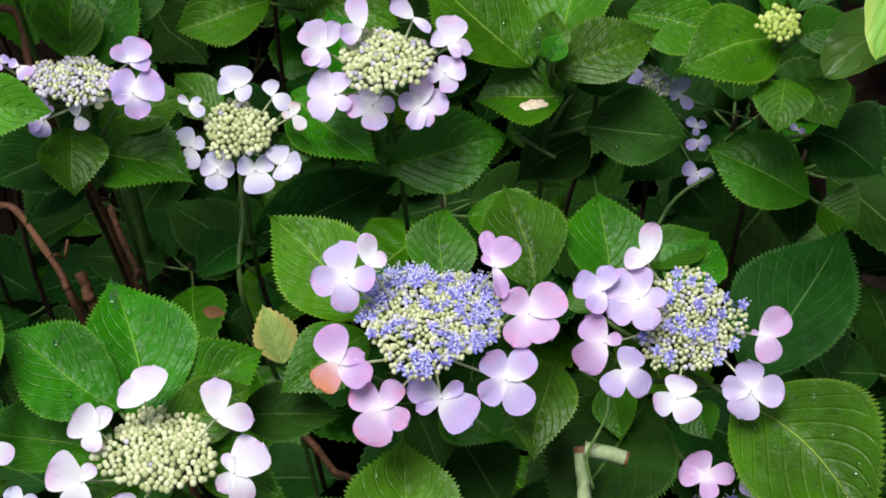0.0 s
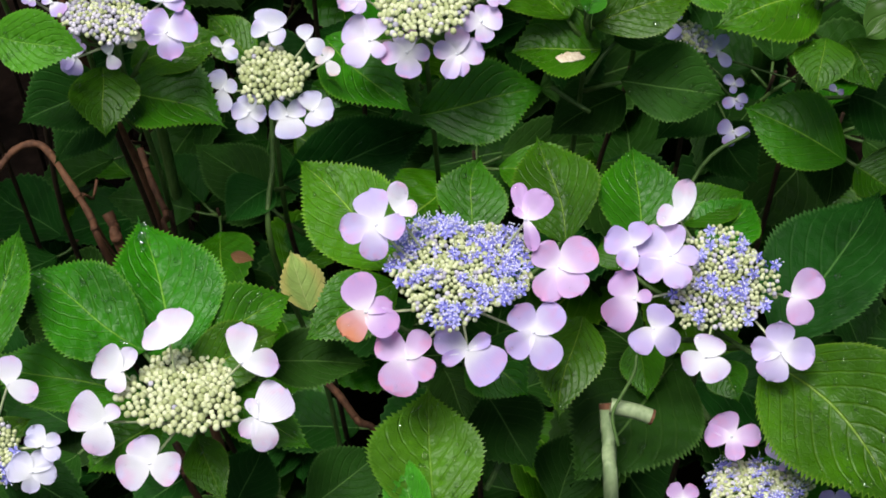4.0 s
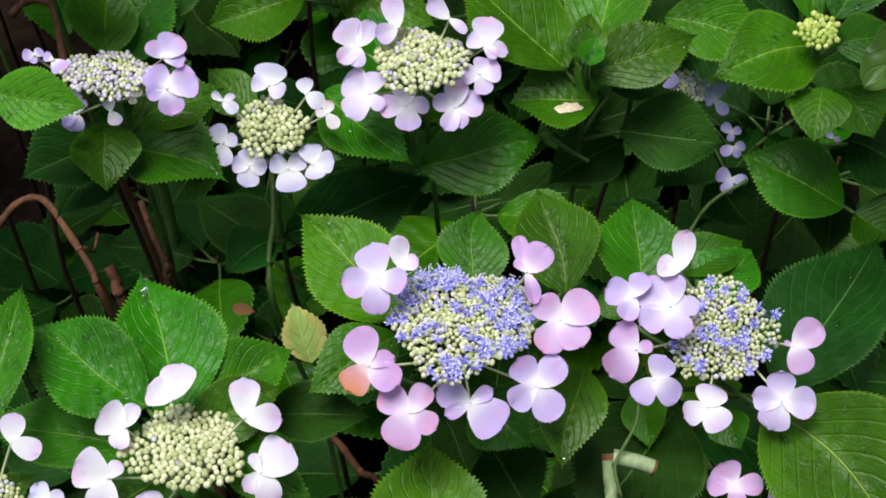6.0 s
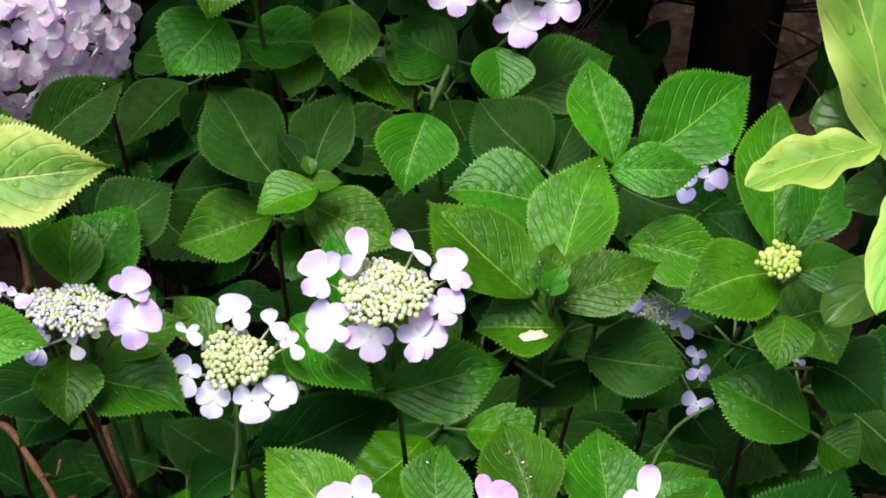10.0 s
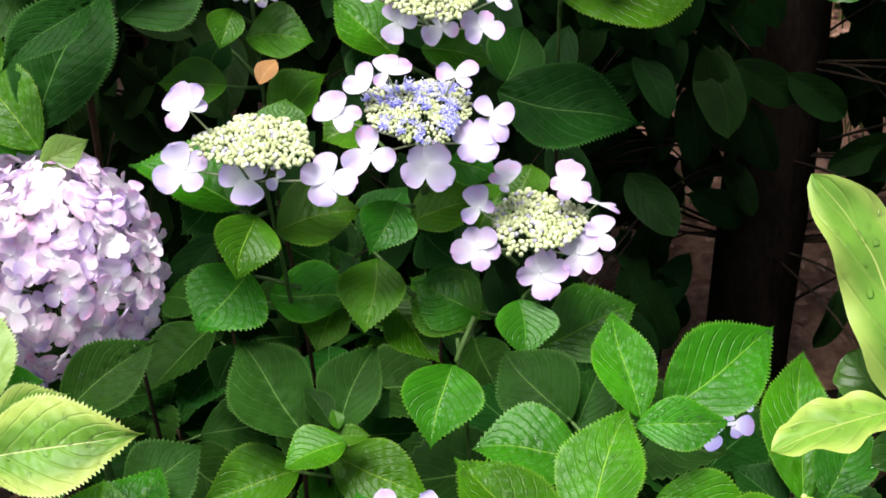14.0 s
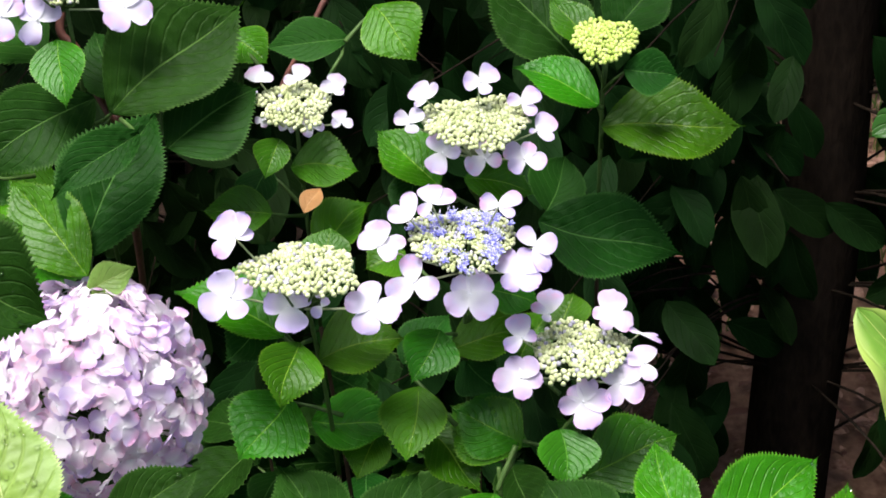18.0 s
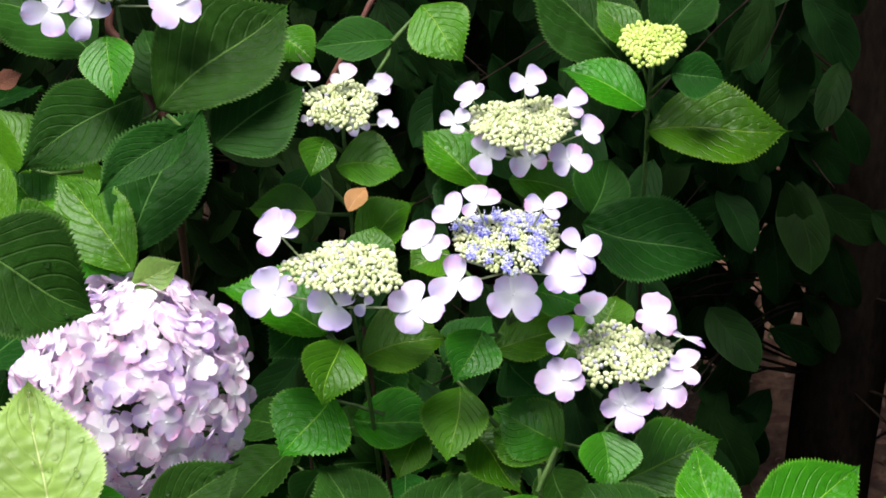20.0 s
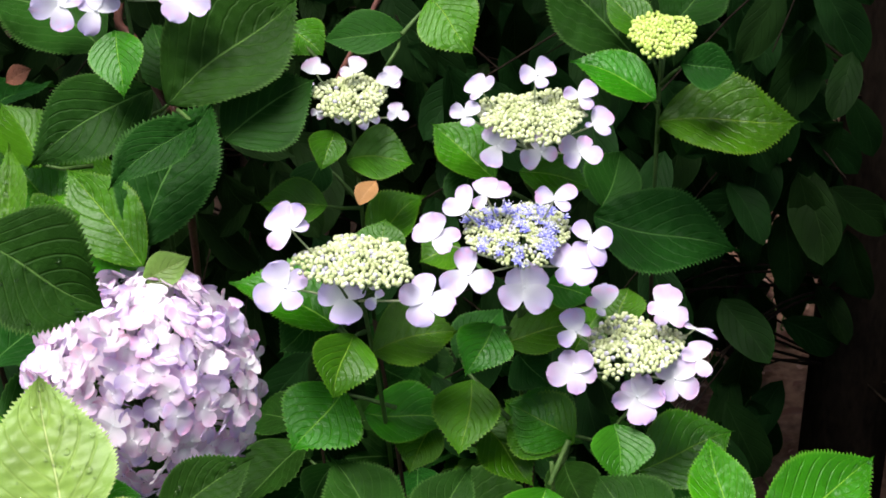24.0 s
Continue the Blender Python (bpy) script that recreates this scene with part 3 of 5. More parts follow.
        d = unit(np.array([math.cos(ang) * math.sqrt(max(0, 1 - z * z)), math.sin(ang) * math.sqrt(max(0, 1 - z * z)), z]) + rng.randn(3) * 0.05)
        at = c + d * np.array([1, 1, 1.0]) * radius * (0.89 + 0.12 * rng.rand())
        size, turn = 10.6 + 4.2 * rng.rand(), rng.randint(90)
        sepals = [(turn + q + 7 * rng.randn(), size * (0.88 + 0.24 * rng.rand()), 0.92 + 0.16 * rng.rand()) for q in (0, 90, 180, 270)]
        fl = floret_pile(at, unit(d + rng.randn(3) * 0.36), sepals, 0.2, 7)
        fl.add(at + d * 0.0012 + SMALL * 0.0010, SMALL_FACES, 1)
        part("floret", fl, [PETAL[("mop", "mop_white", "mop_lilac")[(i * 7 + rng.randint(2)) % 3]], PETAL["blue"]], head)


def cane(points, radius, sort):
    names = {"cane": ("hydrangea_cane", BARK, "bare brown woody hydrangea cane"), "cut": ("cut_stem", CUT, "pale green cut hollow stem with brown end"),
             "tendril": ("vine_tendril", STALK, "thin green climbing tendril"), "green": ("green_stem", STALK, "slim green hydrangea stem"), "dark": ("dark_stem", DARK_STEM, "dark red-brown hydrangea stem")}
    name, mat, label = names[sort]
    root = points[-1]
    ob = thing(name, root, label, "stem")
    line = flowing(points, 5)
    pile = Pile()
    wobble = 1 + 0.08 * np.sin(np.arange(len(line)) * 1.3) + 0.05 * rng.randn(len(line))
    if sort == "cut":
        tube(pile, line, radius, 0, 14, False)
        tube(pile, line[::-1], radius * 0.72, 1, 14, False)
        inner = line[0] + (line[1] - line[0]) * 0.6
        tube(pile, [inner, inner + (line[1] - line[0]) * 0.2], radius * 0.74, 1, 14)
        end = line[0]
        tube(pile, [end, end + (line[1] - line[0]) * 0.8], [radius * 1.02, radius * 1.02], 1, 14, False)
    else:
        tube(pile, line, radius * wobble, 0, 9)
        if sort == "cane":
            for k in range(3, len(line) - 6, 6):
                tube(pile, [line[k] - (line[k + 1] - line[k]) * 0.15, line[k] + (line[k + 1] - line[k]) * 0.15], [radius * 1.07, radius * 1.07], 0, 9)
    part("stalk", pile, [mat, BARK], ob)


# ---- ground, one sheet to the horizon ----
def ground():
    pile = Pile()
    xs = np.concatenate([[-400, -60, -12], np.linspace(-3, 3, 61), [12, 60, 400]])
    ys = np.concatenate([[-400, -60, -12], np.linspace(-1, 6, 71), [15, 60, 400]])
    v = [(x, y, (0.018 * noise.noise(Vector((x * 3, y * 3, 0))) + 0.008 * noise.noise(Vector((x * 9, y * 9, 4)))) if abs(x) < 3.1 and -1.1 < y < 6.1 else 0) for y in ys for x in xs]
    pile.add(v, grid_faces(len(ys), len(xs)))
    ob = new("ground", pile.mesh("ground", [SHADED_SOIL]))
    tagged(ob, "reddish brown soil strewn with leaf litter, darkened for shade", "ground", kind="structure")


ground()


def clearing():
    """Bare reddish earth among the trees, the soil's lit copy as a low uneven sheet on the soil."""
    pile = Pile()
    rim, rings = 48, 12
    pts = [(0.55, 2.9, 0.034)]
    for r in range(1, rings + 1):
        for k in range(rim):
            q, s = k * 6.2832 / rim, r / rings
            d = 1 + 0.08 * math.sin(3 * q + 1) + 0.05 * math.sin(7 * q)
            x, y = 0.55 + 1.1 * s * d * math.cos(q), 2.9 + 0.86 * s * d * math.sin(q)
            pts.append((x, y, 0.030 * (1 - s**6) - 0.01 * s**6 + 0.02 * noise.noise(Vector((x * 4, y * 4, 3)))))
    faces = [(0, 1 + k, 1 + (k + 1) % rim) for k in range(rim)]
    faces += [(1 + r * rim + k, 1 + (r + 1) * rim + k, 1 + (r + 1) * rim + (k + 1) % rim, 1 + r * rim + (k + 1) % rim) for r in range(rings - 1) for k in range(rim)]
    pile.add(pts, faces)
    ob = new("ground", pile.mesh("ground", [LIT_EARTH]))
    tagged(ob, "bare reddish brown earth between the dark trees, a lit copy of the soil", "ground", kind="structure")


clearing()


def litter():
    pile, grass = Pile(), Pile()
    for _ in range(2600):
        x, y = rng.uniform(-0.15, 1.3), rng.uniform(2.08, 3.6)
        at = np.array([x, y, 0.034 + 0.012 * rng.rand()])
        q, size = rng.rand() * 6.28, 0.012 + 0.035 * rng.rand() ** 2
        d = np.array([math.cos(q), math.sin(q), 0.25 * rng.randn()])
        v, f, uv, _, _ = blade(at, at + d * size, size * 0.5, (0.3 * rng.randn(), 0.3 * rng.randn(), 1), 0.15, 3, 5, True)
        pile.add(v, f, 0, uv)
    ob = new("leaf_litter", pile.mesh("leaf_litter", [LITTER]))
    tagged(ob, "fallen brown and reddish leaves on the soil", "leaf litter", kind="stuff")
    for _ in range(1100):
        x, y = rng.uniform(0.0, 1.2), rng.uniform(1.95, 3.4)
        if noise.noise(Vector((x * 3, y * 3, 9))) < 0.05:
            continue
        for _ in range(4):
            b = np.array([x, y, 0.0]) + rng.randn(3) * [0.015, 0.015, 0]
            h, lean = 0.05 + 0.09 * rng.rand(), rng.randn(2) * 0.03
            s = np.array([0.0016, 0.0006, 0])
            t = b + [lean[0], lean[1], h]
            m2 = b + [lean[0] * 0.3, lean[1] * 0.3, h * 0.6]
            grass.add([b - s, b + s, m2 + s, m2 - s, t], [(0, 1, 2, 3), (3, 2, 4)])
    ob = new("grass", grass.mesh("grass", [GRASS], flat=True))
    tagged(ob, "sparse thin green grass behind the shrubs", "grass", kind="stuff")


litter()

# ---- the hydrangeas, shoot by shoot ----

shoot = new_shoot((-0.196, 0.608, 0.700), (-0.182, 0.768, 0.000), 'hydrangea shoot with cream unopened buds and white lilac-edged florets')
leaf(shoot, (-0.207, 0.637, 0.687), (-0.240, 0.727, 0.718), 0.068, (0.129, -0.285, 0.950), wet=14)
leaf(shoot, (-0.222, 0.636, 0.701), (-0.301, 0.680, 0.718), 0.057, (0.047, -0.286, 0.957), wet=8)
leaf(shoot, (-0.195, 0.646, 0.688), (-0.142, 0.685, 0.699), 0.046, (0.085, -0.382, 0.920), wet=10)
leaf(shoot, (-0.197, 0.629, 0.692), (-0.146, 0.655, 0.699), 0.039, (0.143, -0.510, 0.848), wet=3)
leaf(shoot, (-0.229, 0.628, 0.667), (-0.329, 0.645, 0.675), 0.046, (0.015, -0.378, 0.926), wet=3)
leaf(shoot, (-0.212, 0.607, 0.673), (-0.250, 0.574, 0.664), 0.046, (-0.053, -0.210, 0.976), wet=3)
leaf(shoot, (-0.181, 0.628, 0.676), (-0.122, 0.597, 0.665), 0.036, (-0.038, -0.410, 0.911), wet=3)
leaf(shoot, (-0.196, 0.619, 0.642), (-0.174, 0.580, 0.629), 0.027, (-0.112, -0.362, 0.926), wet=3)
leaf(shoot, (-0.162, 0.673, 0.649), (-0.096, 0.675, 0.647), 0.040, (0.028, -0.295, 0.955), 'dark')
head = bud_cluster(shoot, (-0.196, 0.608, 0.700), 0.0343, (0.097, 0.130, 0.987), 'cream')
floret(head, (-0.2021, 0.6223, 0.7267), (0.120, -0.443, 0.888), [(337, 23.3, 1.0), (52, 17.5, 1.1)], 'white', 4)
floret(head, (-0.2291, 0.6088, 0.7166), (0.114, -0.456, 0.883), [(45, 17.5, 1.35), (324, 15.2, 0.8), (146, 14.1, 0.9)], 'white', 4)
floret(head, (-0.1606, 0.6161, 0.7190), (0.199, -0.499, 0.843), [(345, 25.4, 0.75), (254, 23.5, 0.75)], 'white', 4)
floret(head, (-0.1505, 0.5933, 0.6975), (0.209, -0.427, 0.880), [(297, 24.4, 1.15), (127, 15.3, 0.8), (189, 20.7, 0.9), (12, 12.7, 0.6)], 'white', 4)
floret(head, (-0.2382, 0.5868, 0.6973), (0.079, -0.559, 0.826), [(48, 22.0, 1.2), (302, 12.0, 0.9), (150, 20.7, 0.95)], 'white', 4)
floret(head, (-0.2115, 0.5706, 0.6804), (0.245, -0.484, 0.840), [(7, 17.5, 1.2), (237, 19.2, 1.15), (100, 20.5, 1.1)], 'white', 4)

shoot = new_shoot((-0.302, 0.565, 0.695), (-0.281, 0.725, 0.000), 'hydrangea shoot with mixed cream and blue buds and pale blue florets')
leaf(shoot, (-0.308, 0.596, 0.724), (-0.299, 0.683, 0.753), 0.035, (0.087, -0.323, 0.942), wet=3)
leaf(shoot, (-0.313, 0.580, 0.669), (-0.289, 0.602, 0.675), 0.020, (0.155, -0.421, 0.894), wet=3)
leaf(shoot, (-0.311, 0.590, 0.637), (-0.250, 0.570, 0.629), 0.038, (0.029, -0.289, 0.957), 'dark')
head = bud_cluster(shoot, (-0.302, 0.565, 0.695), 0.0178, (0.293, -0.555, 0.779), 'mixed')
floret(head, (-0.2920, 0.5933, 0.7198), (0.260, -0.401, 0.878), [(342, 17.4, 0.9), (236, 18.9, 0.8)], 'white', 4)
floret(head, (-0.2710, 0.5690, 0.6961), (0.265, -0.437, 0.859), [(13, 13.0, 0.9), (285, 11.7, 0.8), (216, 12.8, 0.8), (56, 10.9, 0.8)], 'blue', 4)
floret(head, (-0.2765, 0.5573, 0.6863), (0.372, -0.463, 0.805), [(28, 14.6, 0.9), (305, 15.9, 0.9), (247, 15.1, 0.9), (72, 15.4, 0.9), (164, 12.8, 0.9)], 'blue', 4)

shoot = new_shoot((-0.037, 0.677, 0.739), (-0.034, 0.837, 0.000), 'lacecap hydrangea shoot with open blue flowers ringed by mauve florets')
leaf(shoot, (-0.078, 0.716, 0.696), (-0.144, 0.779, 0.720), 0.060, (-0.070, -0.414, 0.908), wet=10)
leaf(shoot, (-0.033, 0.722, 0.713), (-0.028, 0.777, 0.731), 0.044, (0.012, -0.323, 0.946), wet=4)
leaf(shoot, (0.027, 0.746, 0.690), (0.007, 0.815, 0.714), 0.054, (-0.092, -0.358, 0.929), wet=6)
leaf(shoot, (-0.078, 0.708, 0.689), (-0.131, 0.668, 0.678), 0.043, (0.120, -0.415, 0.902), wet=3)
leaf(shoot, (-0.030, 0.673, 0.668), (0.006, 0.647, 0.658), 0.046, (-0.118, -0.479, 0.870), wet=3)
leaf(shoot, (0.038, 0.686, 0.689), (0.025, 0.623, 0.669), 0.040, (0.109, -0.314, 0.943), wet=3)
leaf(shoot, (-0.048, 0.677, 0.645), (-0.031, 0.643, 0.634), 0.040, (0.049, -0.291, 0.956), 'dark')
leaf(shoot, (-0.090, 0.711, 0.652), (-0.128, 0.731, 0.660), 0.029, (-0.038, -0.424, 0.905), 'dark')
head = bud_cluster(shoot, (-0.037, 0.677, 0.739), 0.0426, (-0.002, 0.013, 1.000), 'blue')
floret(head, (-0.0862, 0.6846, 0.7657), (0.008, -0.481, 0.877), [(357, 23.8, 0.95), (85, 22.6, 0.85), (162, 21.7, 0.85), (244, 19.0, 0.95)], 'lilac', 4)
floret(head, (-0.0740, 0.6907, 0.7704), (0.031, -0.583, 0.812), [(343, 18.7, 0.7), (269, 13.0, 0.85)], 'white', 4)
floret(head, (0.0005, 0.6921, 0.7669), (-0.017, -0.488, 0.873), [(358, 23.8, 0.45), (306, 20.8, 0.95), (183, 20.2, 0.5), (32, 10.4, 0.5)], 'pink', 4)
floret(head, (0.0211, 0.6727, 0.7480), (-0.057, -0.548, 0.834), [(30, 18.6, 1.0), (284, 25.2, 1.0), (137, 23.3, 0.85), (199, 22.6, 0.9)], 'pink', 4)
floret(head, (-0.0902, 0.6471, 0.7319), (-0.092, -0.471, 0.877), [(4, 25.0, 0.95), (280, 17.0, 0.75), (221, 23.6, 0.85)], 'pink', 4)
floret(head, (-0.0902, 0.6468, 0.7317), (-0.092, -0.471, 0.877), [(125, 20.2, 1.05)], 'orange', 4)
floret(head, (0.0075, 0.6440, 0.7221), (0.021, -0.534, 0.845), [(21, 19.4, 0.95), (292, 22.5, 0.9), (195, 24.3, 0.85), (114, 20.5, 0.85)], 'lilac', 4)
floret(head, (-0.0651, 0.6283, 0.7131), (0.025, -0.578, 0.816), [(39, 23.0, 0.85), (311, 19.7, 0.8), (221, 19.3, 0.8), (139, 23.3, 1.1)], 'pink', 4)
floret(head, (-0.0304, 0.6344, 0.7163), (-0.009, -0.597, 0.802), [(48, 22.7, 0.85), (283, 16.2, 0.6), (213, 25.6, 1.1), (103, 17.7, 0.55)], 'lilac', 4)

shoot = new_shoot((0.123, 0.714, 0.694), (0.115, 0.874, 0.000), 'lacecap hydrangea shoot with part-open blue and cream buds and lilac florets')
leaf(shoot, (0.075, 0.753, 0.680), (0.070, 0.819, 0.703), 0.055, (0.036, -0.325, 0.945), wet=4)
leaf(shoot, (0.103, 0.779, 0.675), (0.143, 0.804, 0.682), 0.034, (-0.041, -0.217, 0.975), wet=3)
leaf(shoot, (0.118, 0.760, 0.670), (0.148, 0.796, 0.681), 0.045, (-0.130, -0.195, 0.972), wet=3)
leaf(shoot, (0.169, 0.726, 0.621), (0.240, 0.834, 0.656), 0.078, (-0.137, -0.218, 0.966), 'blue', wet=3)
leaf(shoot, (0.156, 0.692, 0.645), (0.234, 0.603, 0.616), 0.092, (-0.133, -0.413, 0.901), wet=26)
leaf(shoot, (0.078, 0.717, 0.633), (0.082, 0.678, 0.620), 0.030, (-0.379, -0.322, 0.868), wet=3)
leaf(shoot, (0.130, 0.709, 0.622), (0.141, 0.683, 0.614), 0.027, (-0.264, -0.402, 0.877), wet=3)
leaf(shoot, (0.065, 0.749, 0.663), (0.052, 0.771, 0.670), 0.022, (-0.212, -0.435, 0.875), wet=3)
head = bud_cluster(shoot, (0.123, 0.714, 0.694), 0.0322, (-0.118, -0.664, 0.739), 'mixed')
floret(head, (0.0678, 0.7182, 0.7188), (-0.180, -0.502, 0.846), [(57, 19.8, 1.0), (323, 16.7, 0.9), (137, 16.7, 0.9)], 'lilac', 4)
floret(head, (0.0898, 0.7153, 0.7142), (-0.187, -0.451, 0.872), [(38, 25.3, 0.9), (335, 21.5, 0.85), (253, 18.6, 0.75), (184, 23.2, 0.8), (109, 23.2, 0.9)], 'lilac', 4)
floret(head, (0.0691, 0.6947, 0.6968), (-0.228, -0.501, 0.835), [(21, 21.9, 0.95), (119, 24.2, 1.0), (266, 11.7, 0.8)], 'pink', 4)
floret(head, (0.0810, 0.6819, 0.6847), (-0.137, -0.618, 0.775), [(316, 16.4, 1.15), (123, 18.7, 0.95), (213, 20.2, 0.9)], 'lilac', 4)
floret(head, (0.1134, 0.6708, 0.6726), (-0.045, -0.562, 0.826), [(324, 14.4, 1.5), (95, 16.6, 1.0), (196, 17.8, 1.2)], 'white', 4)
floret(head, (0.1597, 0.6761, 0.6740), (-0.147, -0.634, 0.759), [(345, 19.4, 0.95), (67, 19.6, 0.85), (138, 21.1, 1.0), (247, 21.1, 1.0)], 'lilac', 4)
floret(head, (0.1653, 0.7013, 0.6966), (-0.063, -0.600, 0.798), [(290, 22.5, 0.9), (187, 19.2, 0.95), (51, 6.3, 0.6)], 'pink', 4)
floret(head, (0.0957, 0.7319, 0.7292), (-0.084, -0.474, 0.877), [(335, 26.0, 0.6), (60, 15.6, 1.0)], 'white', 4)

shoot = new_shoot((0.152, 0.634, 0.592), (0.141, 0.794, 0.000), 'low hydrangea shoot with cream buds and deep pink florets')
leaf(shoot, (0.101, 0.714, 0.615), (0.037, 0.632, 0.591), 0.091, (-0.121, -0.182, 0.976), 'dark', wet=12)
leaf(shoot, (0.147, 0.659, 0.575), (0.207, 0.627, 0.563), 0.054, (0.085, -0.191, 0.978), wet=3)
head = bud_cluster(shoot, (0.152, 0.633, 0.591), 0.0328, (-0.084, 0.444, 0.892), 'mixed')
floret(head, (0.1350, 0.6553, 0.6124), (-0.166, -0.370, 0.914), [(12, 17.6, 1.2), (75, 17.3, 0.9), (257, 19.7, 0.8), (177, 16.6, 0.8)], 'pink', 4)
floret(head, (0.1689, 0.6462, 0.6023), (-0.029, -0.396, 0.918), [(32, 15.3, 0.7), (238, 13.2, 0.8), (148, 7.6, 0.6)], 'lilac', 4)
floret(head, (0.1059, 0.6250, 0.5860), (-0.101, -0.559, 0.823), [(27, 12.9, 0.9), (296, 11.9, 0.9), (200, 12.0, 0.9), (129, 12.3, 0.9)], 'pink', 4)
floret(head, (0.2009, 0.6269, 0.5819), (0.065, -0.566, 0.822), [(20, 12.5, 0.9), (293, 13.7, 0.9), (200, 11.2, 0.9)], 'lilac', 4)

shoot = new_shoot((-0.048, 0.563, 0.621), (-0.045, 0.723, 0.000), 'leafy hydrangea shoot with a large yellow-green wet leaf')
leaf(shoot, (-0.047, 0.568, 0.626), (-0.055, 0.653, 0.653), 0.068, (0.161, -0.288, 0.944), 'young', wet=12)
leaf(shoot, (-0.053, 0.562, 0.634), (-0.071, 0.609, 0.649), 0.027, (-0.069, -0.330, 0.941), 'young', wet=3)
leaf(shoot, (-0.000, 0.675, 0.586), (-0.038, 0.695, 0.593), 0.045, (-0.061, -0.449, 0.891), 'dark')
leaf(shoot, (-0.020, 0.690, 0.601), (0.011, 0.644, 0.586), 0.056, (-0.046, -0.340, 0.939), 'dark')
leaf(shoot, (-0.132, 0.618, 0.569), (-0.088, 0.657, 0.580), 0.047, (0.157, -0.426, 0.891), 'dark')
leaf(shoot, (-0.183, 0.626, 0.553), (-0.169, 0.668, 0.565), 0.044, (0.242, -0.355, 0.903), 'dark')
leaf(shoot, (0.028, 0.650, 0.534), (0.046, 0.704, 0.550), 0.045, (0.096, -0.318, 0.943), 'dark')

shoot = new_shoot((-0.168, 0.836, 0.745), (-0.156, 0.996, 0.000), 'hydrangea shoot with pale green buds and white-blue florets')
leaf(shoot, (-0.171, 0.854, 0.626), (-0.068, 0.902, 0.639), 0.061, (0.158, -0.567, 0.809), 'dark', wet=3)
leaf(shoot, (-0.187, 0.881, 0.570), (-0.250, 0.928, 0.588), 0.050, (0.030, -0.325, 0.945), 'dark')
leaf(shoot, (-0.139, 0.893, 0.728), (-0.079, 0.845, 0.709), 0.052, (0.004, -0.357, 0.934), wet=3)
leaf(shoot, (-0.145, 0.855, 0.720), (-0.118, 0.842, 0.715), 0.019, (-0.154, -0.643, 0.750), wet=3)
leaf(shoot, (-0.187, 0.879, 0.718), (-0.222, 0.911, 0.730), 0.033, (-0.016, -0.382, 0.924), wet=3)
leaf(shoot, (-0.178, 0.845, 0.631), (-0.207, 0.818, 0.623), 0.042, (-0.070, -0.219, 0.973), 'dark')
head = bud_cluster(shoot, (-0.168, 0.836, 0.745), 0.0229, (0.102, -0.197, 0.975), 'cream')
floret(head, (-0.1706, 0.8569, 0.7636), (0.049, -0.559, 0.828), [(334, 15.2, 1.5), (60, 12.3, 1.1), (223, 12.4, 1.1)], 'blue')
floret(head, (-0.1459, 0.8536, 0.7597), (0.032, -0.634, 0.773), [(347, 11.3, 1.1), (220, 14.3, 0.9)], 'blue')
floret(head, (-0.1322, 0.8446, 0.7507), (0.229, -0.590, 0.774), [(330, 9.7, 0.9), (197, 12.6, 0.8), (68, 7.8, 0.8)], 'worn')
floret(head, (-0.1992, 0.8270, 0.7390), (0.096, -0.573, 0.814), [(11, 13.5, 1.1), (271, 10.3, 1.0), (159, 16.6, 0.9)], 'blue')
floret(head, (-0.1813, 0.8168, 0.7289), (0.003, -0.726, 0.687), [(348, 12.7, 1.1), (246, 12.3, 1.0), (153, 15.3, 1.0), (65, 12.4, 1.0)], 'blue')
floret(head, (-0.1570, 0.8176, 0.7266), (0.216, -0.604, 0.768), [(53, 13.0, 1.1), (283, 13.6, 1.0), (174, 17.0, 1.3)], 'blue')
floret(head, (-0.1401, 0.8205, 0.7284), (0.109, -0.590, 0.800), [(354, 13.7, 1.2), (257, 14.8, 1.1), (173, 11.7, 1.2)], 'blue')
floret(head, (-0.2001, 0.8469, 0.7579), (-0.182, -0.551, 0.814), [(281, 9.4, 0.6), (215, 15.7, 0.6), (33, 9.8, 0.6)], 'blue')

shoot = new_shoot((-0.071, 0.866, 0.780), (-0.066, 1.026, 0.000), 'hydrangea shoot with cream and violet buds and pale lilac florets')
leaf(shoot, (-0.074, 0.863, 0.687), (0.010, 0.886, 0.694), 0.057, (0.111, -0.656, 0.747), wet=2)
leaf(shoot, (-0.130, 0.903, 0.719), (-0.073, 0.858, 0.698), 0.052, (-0.025, -0.448, 0.894), wet=3)
leaf(shoot, (-0.100, 0.914, 0.714), (-0.119, 0.969, 0.740), 0.037, (0.202, -0.349, 0.915), wet=3)
head = bud_cluster(shoot, (-0.071, 0.866, 0.780), 0.0310, (0.028, 0.012, 1.000), 'part')
floret(head, (-0.1113, 0.8708, 0.7865), (0.059, -0.576, 0.815), [(18, 20.7, 1.05), (313, 19.1, 0.75), (113, 18.0, 0.75), (160, 15.2, 0.75)], 'pale')
floret(head, (-0.0860, 0.8792, 0.7954), (0.081, -0.554, 0.829), [(357, 23.2, 0.7), (98, 16.5, 0.9)], 'pale')
floret(head, (-0.0530, 0.8854, 0.7992), (0.068, -0.539, 0.840), [(32, 18.1, 0.75), (211, 16.2, 0.5)], 'pale')
floret(head, (-0.0297, 0.8745, 0.7862), (0.144, -0.442, 0.885), [(335, 22.3, 1.0), (53, 12.9, 1.0), (245, 17.4, 0.75), (205, 12.9, 0.8)], 'pale')
